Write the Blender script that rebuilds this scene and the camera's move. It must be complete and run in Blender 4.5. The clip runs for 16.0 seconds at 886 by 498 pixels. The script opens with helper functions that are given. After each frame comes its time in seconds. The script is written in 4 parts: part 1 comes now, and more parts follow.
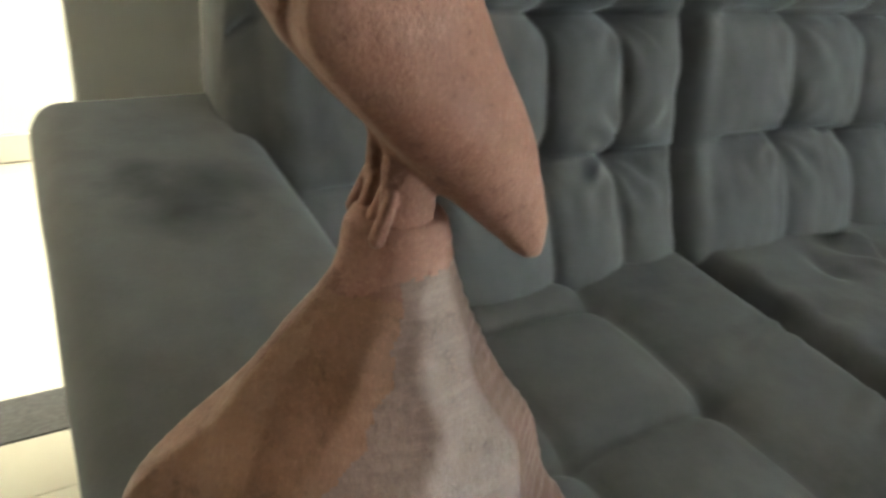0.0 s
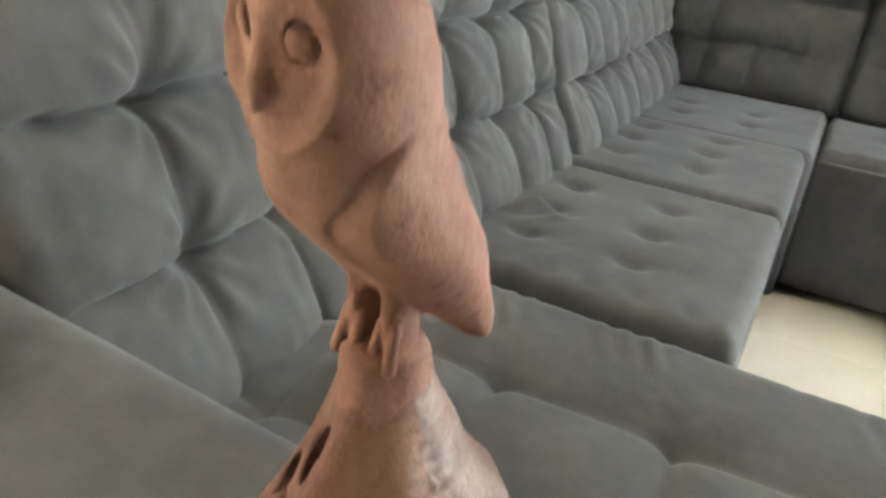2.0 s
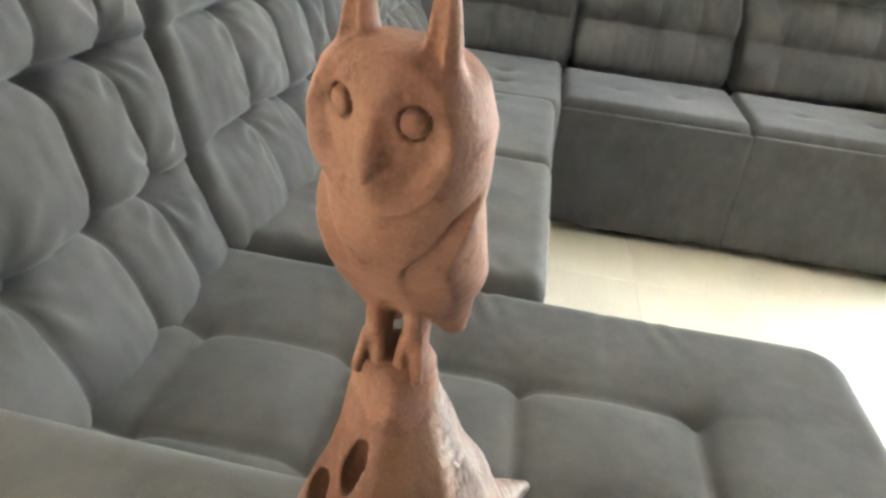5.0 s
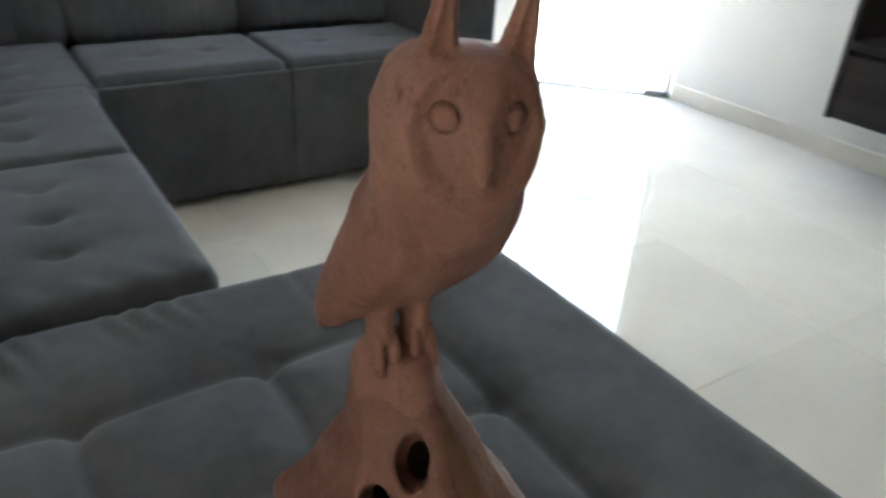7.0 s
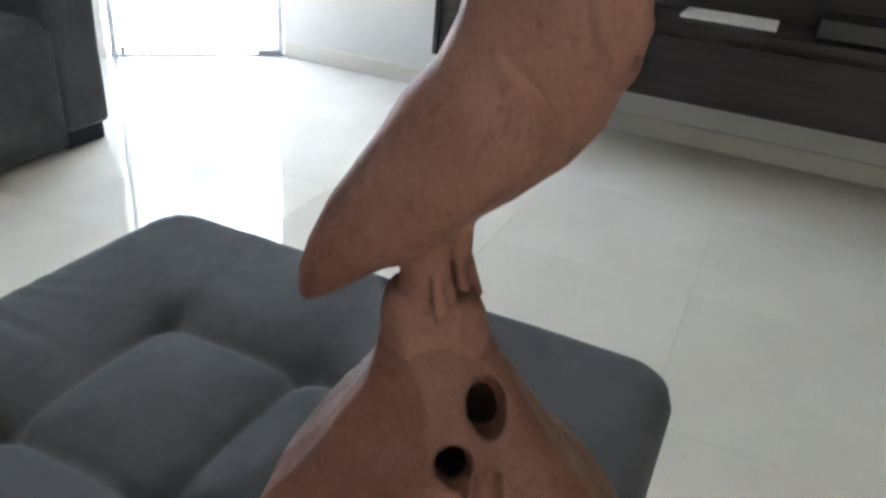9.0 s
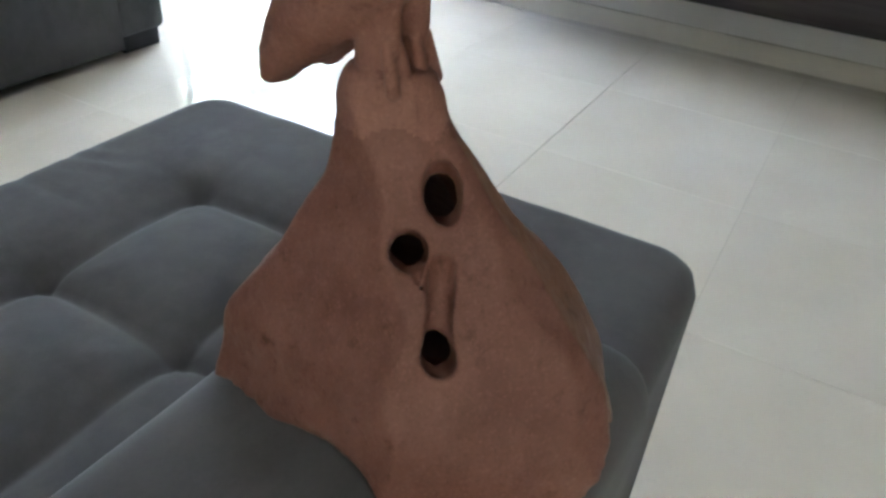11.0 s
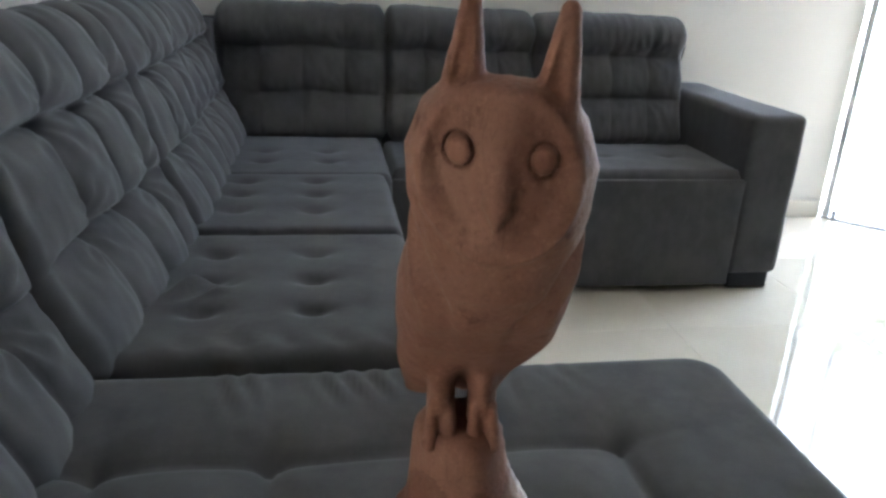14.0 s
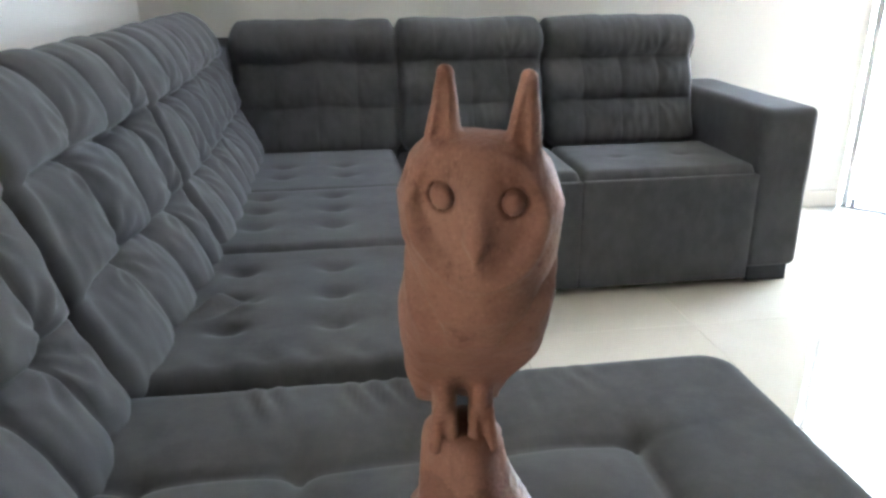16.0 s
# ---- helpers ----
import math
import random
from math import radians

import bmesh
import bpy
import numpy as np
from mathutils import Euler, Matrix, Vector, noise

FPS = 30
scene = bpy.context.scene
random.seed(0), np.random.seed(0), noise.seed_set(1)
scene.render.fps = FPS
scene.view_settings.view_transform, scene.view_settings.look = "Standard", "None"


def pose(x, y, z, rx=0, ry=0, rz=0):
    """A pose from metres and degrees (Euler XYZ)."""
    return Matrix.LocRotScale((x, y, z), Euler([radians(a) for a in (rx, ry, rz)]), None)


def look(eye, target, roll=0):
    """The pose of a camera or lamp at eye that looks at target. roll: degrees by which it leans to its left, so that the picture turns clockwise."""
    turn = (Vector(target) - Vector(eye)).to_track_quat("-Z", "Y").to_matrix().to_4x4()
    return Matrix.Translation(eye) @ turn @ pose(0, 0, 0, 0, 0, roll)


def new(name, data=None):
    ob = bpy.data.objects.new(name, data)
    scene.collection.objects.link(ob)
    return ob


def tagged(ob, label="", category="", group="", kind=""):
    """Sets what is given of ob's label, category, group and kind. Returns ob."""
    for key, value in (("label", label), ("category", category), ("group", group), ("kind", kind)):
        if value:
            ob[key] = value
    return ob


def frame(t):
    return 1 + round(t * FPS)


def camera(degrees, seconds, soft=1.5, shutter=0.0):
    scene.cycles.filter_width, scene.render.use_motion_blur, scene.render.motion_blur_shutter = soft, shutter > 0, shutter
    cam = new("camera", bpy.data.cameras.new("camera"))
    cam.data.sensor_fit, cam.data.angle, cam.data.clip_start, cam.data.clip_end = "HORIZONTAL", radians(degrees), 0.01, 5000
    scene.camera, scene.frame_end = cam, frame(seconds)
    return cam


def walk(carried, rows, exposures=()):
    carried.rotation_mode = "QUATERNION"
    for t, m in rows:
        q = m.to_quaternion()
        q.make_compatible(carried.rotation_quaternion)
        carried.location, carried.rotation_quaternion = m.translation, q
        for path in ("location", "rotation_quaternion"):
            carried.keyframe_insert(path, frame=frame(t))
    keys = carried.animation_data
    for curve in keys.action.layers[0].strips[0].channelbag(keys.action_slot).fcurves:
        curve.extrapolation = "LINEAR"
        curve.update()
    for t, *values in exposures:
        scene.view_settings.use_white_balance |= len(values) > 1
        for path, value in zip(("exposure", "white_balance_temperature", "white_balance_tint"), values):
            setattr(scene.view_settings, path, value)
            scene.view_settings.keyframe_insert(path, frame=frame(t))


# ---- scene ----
cam = camera(62.08, 16.0, soft=2.7, shutter=0.5)
ROWS = [
    (0.0, 0.2268, -0.1263, 1.0105, 59.33, -7.13, 60.05),
    (0.5, 0.2008, -0.1680, 1.0165, 60.11, -7.91, 47.15),
    (0.8, 0.1988, -0.2014, 1.0177, 60.66, -7.23, 42.86),
    (1.0, 0.1796, -0.2099, 1.0042, 60.57, -6.86, 41.07),
    (1.5, 0.1641, -0.2301, 1.0183, 60.77, -5.31, 36.49),
    (2.0, 0.1424, -0.2279, 1.0558, 62.97, -4.68, 29.14),
    (2.3, 0.1363, -0.2423, 1.0845, 62.86, -3.59, 26.74),
    (2.5, 0.1304, -0.2490, 1.0970, 63.05, -3.19, 26.35),
    (3.0, 0.1105, -0.2668, 1.1107, 63.29, -3.64, 21.20),
    (3.5, 0.0912, -0.2890, 1.1121, 62.69, -4.05, 16.98),
    (5.8, -0.0127, -0.2793, 1.0779, 61.08, -2.67, -3.97),
    (6.0, -0.0318, -0.2686, 1.0813, 60.05, -1.11, -8.54),
    (6.2, -0.0493, -0.2571, 1.0804, 59.09, -1.40, -12.03),
    (6.5, -0.0902, -0.2525, 1.0782, 59.22, -3.33, -18.78),
    (7.0, -0.1529, -0.2566, 1.0930, 61.37, -3.15, -32.69),
    (7.5, -0.1638, -0.2409, 1.0846, 60.11, -2.29, -40.26),
    (7.6, -0.1688, -0.2351, 1.0786, 60.33, -2.23, -41.72),
    (8.0, -0.1822, -0.2071, 1.0746, 60.28, -1.34, -46.13),
    (8.2, -0.1861, -0.1975, 1.0665, 60.24, -2.00, -47.08),
    (8.5, -0.1987, -0.1700, 1.0603, 61.29, -1.99, -53.78),
    (9.0, -0.2519, -0.1063, 1.0421, 61.25, -4.72, -64.56),
    (11.3, -0.2542, -0.1727, 0.9868, 54.67, -3.17, -58.20),
    (11.5, -0.2494, -0.1790, 1.0024, 54.85, -2.20, -56.65),
    (11.7, -0.2397, -0.1888, 1.0359, 56.80, -0.16, -53.37),
    (12.0, -0.2255, -0.2192, 1.0723, 57.35, 0.05, -46.39),
    (12.2, -0.2156, -0.2393, 1.0866, 58.42, -0.08, -40.70),
    (12.5, -0.1933, -0.2625, 1.1006, 59.30, 0.00, -33.49),
    (12.7, -0.1880, -0.2865, 1.1123, 61.81, -0.98, -27.60),
    (13.0, -0.1527, -0.3101, 1.1128, 63.10, -1.97, -22.65),
    (13.2, -0.1246, -0.3073, 1.0968, 63.97, -2.35, -18.88),
    (13.5, -0.0861, -0.3027, 1.0889, 67.68, -2.38, -13.37),
    (13.8, -0.0713, -0.2831, 1.0694, 69.36, -2.79, -9.79),
    (14.0, -0.0590, -0.2777, 1.0643, 69.23, -2.56, -8.72),
    (14.5, -0.0566, -0.2783, 1.0715, 69.42, -1.42, -7.85),
    (15.0, -0.0586, -0.2941, 1.0765, 69.16, -0.38, -7.98),
    (15.5, -0.0565, -0.3023, 1.0848, 69.54, 0.29, -7.66),
    (16.0, -0.0529, -0.3148, 1.0892, 69.53, 0.42, -8.03),
]
EXPO = [
    (0.0, 5.18, 6380, 3), (0.5, 5.62, 6510, 6), (1.0, 5.76, 6710, 10), (2.0, 5.97, 6600, 10), (3.5, 6.20, 6720, 10), (5.8, 6.12, 6400, 10), (6.6, 5.31, 5910, 10), (7.3, 4.45, 5610, 14),
    (8.0, 4.69, 5560, 14), (8.5, 5.05, 5560, 14), (9.0, 4.70, 5560, 14), (11.5, 4.91, 5560, 14), (12.2, 5.02, 5560, 14), (12.6, 5.05, 5460, 14), (13.0, 4.37, 5560, 14), (13.5, 3.75, 5660, 14), (14.0, 4.52, 5770, 14), (15.0, 5.13, 5800, 14), (16.0, 5.20, 5800, 14)]
walk(cam, [(t, pose(x, y, z, rx, ry, rz)) for t, x, y, z, rx, ry, rz in ROWS], EXPO)

# ---- world, sun, openings ----
world = bpy.data.worlds.new("daylight")
scene.world = world
world.use_nodes = True
wn = world.node_tree
sky = wn.nodes.new("ShaderNodeTexSky")
sky.sky_type, sky.sun_disc = "NISHITA", False
sky.sun_elevation, sky.sun_rotation = radians(50), radians(312)
wn.links.new(sky.outputs[0], wn.nodes["Background"].inputs[0])
wn.nodes["Background"].inputs[1].default_value = 0.05
sun = new("sun", bpy.data.lights.new("sun", "SUN"))
sun.data.energy, sun.data.angle, sun.data.color = 5.0, radians(0.6), (1.0, 0.95, 0.87)
sun.matrix_world = look((-4.5, 4.0, 7.2), (0, 0, 0))


def area(name, m, w, h, power, color):
    la = bpy.data.lights.new(name, "AREA")
    la.shape, la.size, la.size_y, la.energy, la.color = "RECTANGLE", w, h, power, color
    ob = new(name, la)
    ob.matrix_world = m
    return ob


DOOR_A, DOOR_B = Vector((2.36, 2.86)), Vector((2.95, 2.25))
# added fill lamps at the unseen hall ends, to brighten hall and statue
area("hall_north_fill", look((-1.52, 2.96, 1.5), (-1.6, 0.0, 0.5)), 0.7, 1.1, 2.8, (1.0, 0.95, 0.84))
area("hall_south_fill", look((-1.5, -5.68, 1.5), (-1.4, 0.0, 0.8)), 0.7, 1.1, 14.0, (1.0, 0.93, 0.80))


# ---- materials ----
def material(name, color, rough=0.6, metal=0.0, spec=0.5):
    m = bpy.data.materials.new(name)
    m.use_nodes = True
    b = m.node_tree.nodes["Principled BSDF"]
    b.inputs["Base Color"].default_value = (*color, 1)
    b.inputs["Roughness"].default_value = rough
    b.inputs["Metallic"].default_value = metal
    b.inputs["Specular IOR Level"].default_value = spec
    return m


def nodes(m):
    t = m.node_tree
    return t, t.nodes["Principled BSDF"]


def noise_tex(t, scale, detail=4.0, rough=0.6, stretch=None, coord="Object"):
    co = t.nodes.new("ShaderNodeTexCoord")
    n = t.nodes.new("ShaderNodeTexNoise")
    n.inputs["Scale"].default_value, n.inputs["Detail"].default_value, n.inputs["Roughness"].default_value = scale, detail, rough
    if stretch:
        mp = t.nodes.new("ShaderNodeMapping")
        mp.inputs["Scale"].default_value = stretch
        t.links.new(co.outputs[coord], mp.inputs[0])
        t.links.new(mp.outputs[0], n.inputs["Vector"])
    else:
        t.links.new(co.outputs[coord], n.inputs["Vector"])
    return n


def ramp(t, src, stops):
    r = t.nodes.new("ShaderNodeValToRGB")
    while len(r.color_ramp.elements) < len(stops):
        r.color_ramp.elements.new(0.5)
    for e, (p, c) in zip(r.color_ramp.elements, stops):
        e.position = p
        e.color = (*c, 1) if len(c) == 3 else c
    t.links.new(src, r.inputs[0])
    return r


def mix(t, fac, a, b, mode="MIX"):
    n = t.nodes.new("ShaderNodeMix")
    n.data_type, n.blend_type = "RGBA", mode
    for sock, v in ((n.inputs["Factor"], fac), (n.inputs["A"], a), (n.inputs["B"], b)):
        if hasattr(v, "is_linked"):
            t.links.new(v, sock)
        elif isinstance(v, tuple):
            sock.default_value = (*v, 1)
        else:
            sock.default_value = v
    return n.outputs["Result"]


def bump(t, b, src, strength, distance, prev=None):
    n = t.nodes.new("ShaderNodeBump")
    n.inputs["Strength"].default_value, n.inputs["Distance"].default_value = strength, distance
    t.links.new(src, n.inputs["Height"])
    if prev:
        t.links.new(prev, n.inputs["Normal"])
    t.links.new(n.outputs[0], b.inputs["Normal"])
    return n.outputs[0]


def suede(name, color, lighter):
    m = material(name, color, 0.85, 0, 0.25)
    t, b = nodes(m)
    big = noise_tex(t, 5.0, 3)
    fine = noise_tex(t, 420.0, 3)
    nap = noise_tex(t, 26.0, 4, 0.65, (1, 1, 0.6))
    c = mix(t, ramp(t, big.outputs["Fac"], [(0.35, (0, 0, 0)), (0.68, (1, 1, 1))]).outputs[0], color, lighter)
    c = mix(t, ramp(t, nap.outputs["Fac"], [(0.4, (0, 0, 0)), (0.8, (0.6, 0.6, 0.6))]).outputs[0], c, tuple(v * 1.25 for v in lighter))
    c = mix(t, 0.12, c, ramp(t, fine.outputs["Fac"], [(0.3, tuple(v * 0.6 for v in color)), (0.7, tuple(v * 1.5 for v in color))]).outputs[0])
    t.links.new(c, b.inputs["Base Color"])
    b.inputs["Sheen Weight"].default_value = 0.16
    b.inputs["Sheen Roughness"].default_value = 0.5
    b.inputs["Sheen Tint"].default_value = (0.75, 0.8, 0.88, 1)
    p = bump(t, b, fine.outputs["Fac"], 0.15, 0.0008)
    bump(t, b, nap.outputs["Fac"], 0.14, 0.004, p)
    return m


FABRIC = suede("grey_suede", (0.067, 0.066, 0.065), (0.098, 0.098, 0.097))
def worn_suede():
    m = suede("worn_grey_suede", (0.067, 0.066, 0.065), (0.098, 0.098, 0.097))
    t, b = nodes(m)
    old = b.inputs["Base Color"].links[0].from_socket
    co = t.nodes.new("ShaderNodeTexCoord")
    wob = noise_tex(t, 14.0, 3)
    last = old
    for c, r in (((-0.446, -0.024, 0.69), 0.036), ((-0.416, -0.040, 0.69), 0.034), ((-0.353, -0.009, 0.69), 0.055), ((-0.400, 0.030, 0.69), 0.070)):
        d = t.nodes.new("ShaderNodeVectorMath")
        d.operation = "DISTANCE"
        d.inputs[1].default_value = c
        t.links.new(co.outputs["Object"], d.inputs[0])
        ad = t.nodes.new("ShaderNodeMath")
        ad.operation = "MULTIPLY_ADD"
        ad.inputs[1].default_value = 0.06
        t.links.new(wob.outputs["Fac"], ad.inputs[0])
        t.links.new(d.outputs["Value"], ad.inputs[2])
        k = ramp(t, ad.outputs[0], [(0.030, (0.95, 0.95, 0.95)), (r + 0.032, (0, 0, 0))])
        last = mix(t, k.outputs[0], last, (0.018, 0.018, 0.018))
    t.links.new(last, b.inputs["Base Color"])
    return m


FABRIC_WORN = worn_suede()
FABRIC_DARK = suede("dark_base_cloth", (0.035, 0.036, 0.04), (0.05, 0.05, 0.056))


def clay(name, dark, light, gloss, scratch=0.0, gouge=0.0):
    m = material(name, dark, gloss, 0, 0.35)
    t, b = nodes(m)
    big = noise_tex(t, 16.0, 5, 0.6)
    mid = noise_tex(t, 90.0, 5, 0.7)
    fine = noise_tex(t, 520.0, 3, 0.6)
    streak = noise_tex(t, 60.0, 4, 0.6, (0.35, 0.35, 5.0) if scratch else (3.0, 3.0, 0.5))
    c = mix(t, ramp(t, big.outputs["Fac"], [(0.3, (0, 0, 0)), (0.7, (1, 1, 1))]).outputs[0], dark, light)
    c = mix(t, ramp(t, streak.outputs["Fac"], [(0.5, (0, 0, 0)), (0.72, (0.14 + scratch, 0.14 + scratch, 0.14 + scratch))]).outputs[0], c, tuple(min(1, v * 1.22 + 0.015) for v in light))
    c = mix(t, ramp(t, mid.outputs["Fac"], [(0.28, (0.7, 0.7, 0.7)), (0.42, (0, 0, 0))]).outputs[0], c, tuple(v * 0.6 for v in dark))
    c = mix(t, ramp(t, fine.outputs["Fac"], [(0.34, (0.22, 0.22, 0.22)), (0.44, (0, 0, 0))]).outputs[0], c, tuple(v * 0.55 for v in dark))
    c = mix(t, ramp(t, fine.outputs["Fac"], [(0.56, (0, 0, 0)), (0.68, (0.22, 0.22, 0.22))]).outputs[0], c, tuple(min(1, v * 1.45 + 0.02) for v in light))
    t.links.new(c, b.inputs["Base Color"])
    t.links.new(ramp(t, mid.outputs["Fac"], [(0.3, (gloss + 0.15,) * 3), (0.7, (gloss - 0.08,) * 3)]).outputs[0], b.inputs["Roughness"])
    p = bump(t, b, fine.outputs["Fac"], 0.5, 0.0008)
    p = bump(t, b, mid.outputs["Fac"], 0.3, 0.0018, p)
    p = bump(t, b, streak.outputs["Fac"], 0.12 + 0.8 * scratch, 0.0012, p)
    if gouge:
        # thin upright tool marks, only in patches
        line = noise_tex(t, 70.0, 2, 0.5, (2.6, 2.6, 0.16))
        cut = ramp(t, line.outputs["Fac"], [(0.475, (0, 0, 0)), (0.495, (1, 1, 1)), (0.515, (0, 0, 0))])
        patch = ramp(t, noise_tex(t, 34.0, 2).outputs["Fac"], [(0.50, (0, 0, 0)), (0.62, (gouge, gouge, gouge))])
        mul = t.nodes.new("ShaderNodeMath")
        mul.operation = "MULTIPLY"
        t.links.new(cut.outputs[0], mul.inputs[0])
        t.links.new(patch.outputs[0], mul.inputs[1])
        t.links.new(mix(t, mul.outputs[0], c, tuple(v * 0.45 for v in dark)), b.inputs["Base Color"])
    return m


CLAY = clay("terracotta", (0.180, 0.076, 0.052), (0.280, 0.146, 0.108), 0.60, 0.0, 0.3)
# terracotta a quarter darker: shade on the rock's south-west sides put into its colour
CLAY_ROCK = clay("terracotta_shaded", (0.135, 0.056, 0.038), (0.215, 0.105, 0.076), 0.55, 0.0, 0.2)
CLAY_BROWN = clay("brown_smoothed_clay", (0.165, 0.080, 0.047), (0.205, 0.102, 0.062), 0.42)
CLAY_PALE = clay("pale_scraped_clay", (0.138, 0.084, 0.067), (0.180, 0.114, 0.094), 0.40, 0.3)


def plaster(name, color):
    m = material(name, color, 0.75, 0, 0.3)
    t, b = nodes(m)
    n1, n2 = noise_tex(t, 1.3, 3), noise_tex(t, 180.0, 3)
    t.links.new(mix(t, n1.outputs["Fac"], tuple(v * 0.94 for v in color), color), b.inputs["Base Color"])
    bump(t, b, n2.outputs["Fac"], 0.15, 0.001)
    return m


WALL = plaster("cream_wall_paint", (0.72, 0.70, 0.635))
# the wall cream scaled up by 1.2
HALL_WALL = plaster("cream_wall_paint_lighter", (0.86, 0.84, 0.76))
CEILING = plaster("white_ceiling_paint", (0.78, 0.76, 0.71))


def porcelain():
    m = material("polished_porcelain", (0.62, 0.585, 0.50), 0.07, 0, 0.42)
    t, b = nodes(m)
    n1 = noise_tex(t, 2.2, 5, 0.6, coord="Object")
    n2 = noise_tex(t, 35.0, 4)
    info = t.nodes.new("ShaderNodeObjectInfo")
    c = mix(t, ramp(t, n1.outputs["Fac"], [(0.35, (0, 0, 0)), (0.65, (1, 1, 1))]).outputs[0], (0.68, 0.635, 0.53), (0.74, 0.70, 0.60))
    c = mix(t, ramp(t, n2.outputs["Fac"], [(0.6, (0, 0, 0)), (0.75, (0.35, 0.35, 0.35))]).outputs[0], c, (0.61, 0.57, 0.48))
    c = mix(t, ramp(t, info.outputs["Random"], [(0.0, (0, 0, 0)), (1.0, (0.25, 0.25, 0.25))]).outputs[0], c, (0.62, 0.59, 0.51))
    t.links.new(c, b.inputs["Base Color"])
    smear = noise_tex(t, 3.0, 5, 0.65)
    t.links.new(ramp(t, smear.outputs["Fac"], [(0.35, (0.03,) * 3), (0.7, (0.075,) * 3)]).outputs[0], b.inputs["Roughness"])
    return m


TILE = porcelain()
GROUT = material("beige_grout", (0.57, 0.53, 0.44), 0.9)
GRANITE = material("dark_granite", (0.075, 0.075, 0.08), 0.25)
t_, b_ = nodes(GRANITE)
sp = noise_tex(t_, 260.0, 2)
t_.links.new(ramp(t_, sp.outputs["Fac"], [(0.4, (0.05, 0.05, 0.055)), (0.7, (0.13, 0.13, 0.135))]).outputs[0], b_.inputs["Base Color"])


def wood(name, dark, light):
    m = material(name, dark, 0.45, 0, 0.28)
    t, b = nodes(m)
    g = noise_tex(t, 12.0, 5, 0.65, (1, 0.12, 3.0))
    t.links.new(ramp(t, g.outputs["Fac"], [(0.3, dark), (0.7, light)]).outputs[0], b.inputs["Base Color"])
    bump(t, b, g.outputs["Fac"], 0.15, 0.001)
    return m


WENGE = wood("dark_wenge_wood", (0.026, 0.020, 0.019), (0.052, 0.042, 0.039))
BLACK = material("black_plastic", (0.012, 0.012, 0.013), 0.3)
PAPER = material("white_paper", (0.8, 0.79, 0.76), 0.6)
ALU = material("brushed_aluminium", (0.62, 0.62, 0.62), 0.35, 1.0)
WHITE_METAL = material("white_painted_metal", (0.8, 0.8, 0.8), 0.35)
GREY_RUBBER = material("grey_rubber", (0.30, 0.30, 0.31), 0.7)
POST_PAINT = material("grey_post_paint", (0.22, 0.23, 0.24), 0.5)
HAZE = material("bright_sky_haze", (0.9, 0.95, 1.0), 1.0)
nodes(HAZE)[1].inputs["Emission Color"].default_value = (0.76, 0.89, 1.0, 1)
nodes(HAZE)[1].inputs["Emission Strength"].default_value = 0.32
GLASS = material("clear_glass", (1, 1, 1), 0.0)
nodes(GLASS)[1].inputs["Transmission Weight"].default_value = 1.0
nodes(GLASS)[1].inputs["IOR"].default_value = 1.45
CONCRETE = plaster("pale_concrete_paving", (0.74, 0.73, 0.70))
BARK = wood("pale_bark", (0.38, 0.35, 0.31), (0.5, 0.47, 0.42))
LEAF = material("leaf_green", (0.07, 0.13, 0.04), 0.5)
tl_, bl_ = nodes(LEAF)
gi = tl_.nodes.new("ShaderNodeNewGeometry")
tl_.links.new(ramp(tl_, gi.outputs["Random Per Island"], [(0.0, (0.07, 0.12, 0.05)), (1.0, (0.15, 0.21, 0.09))]).outputs[0], bl_.inputs["Base Color"])
# daylight shines through the thin leaves
thin = tl_.nodes.new("ShaderNodeBsdfTranslucent")
thin.inputs["Color"].default_value = (0.42, 0.52, 0.34, 1)
both = tl_.nodes.new("ShaderNodeMixShader")
both.inputs[0].default_value = 0.15
tl_.links.new(bl_.outputs[0], both.inputs[1])
tl_.links.new(thin.outputs[0], both.inputs[2])
tl_.links.new(both.outputs[0], next(n for n in tl_.nodes if n.type == "OUTPUT_MATERIAL").inputs[0])


# ---- mesh helpers ----
def settle(ob, parent, label):
    """Parents a mesh drawn in world axes under its thing, which stands at its own place."""
    if parent:
        ob.parent = parent
        if not parent.get("local"):
            ob.matrix_parent_inverse = parent.matrix_basis.inverted() if parent.type == "EMPTY" else Matrix.Identity(4)
    if label:
        ob["label"] = label
    return ob


def mesh_object(name, bm, mats, parent=None, label="", smooth=True):
    me = bpy.data.meshes.new(name)
    bm.normal_update()
    bm.to_mesh(me)
    bm.free()
    for m in mats if isinstance(mats, (list, tuple)) else [mats]:
        me.materials.append(m)
    if smooth:
        for p in me.polygons:
            p.use_smooth = True
    return settle(new(name, me), parent, label)


def part(name, bm, mat, parent, label="", smooth=True):
    return mesh_object(name, bm, mat, parent, label, smooth)


def thing(name, label, category, group="", kind="", at=(0, 0, 0)):
    ob = new(name)
    ob.location = at
    return tagged(ob, label, category, group, kind)


def box_bm(lo, hi, bevel=0.0, seg=2):
    bm = bmesh.new()
    bmesh.ops.create_cube(bm, size=1.0)
    lo, hi = Vector(lo), Vector(hi)
    for v in bm.verts:
        v.co = Vector((lo[i] + (v.co[i] + 0.5) * (hi[i] - lo[i]) for i in range(3)))
    if bevel:
        bmesh.ops.bevel(bm, geom=list(bm.edges), offset=bevel, segments=seg, profile=0.5, affect="EDGES")
    return bm


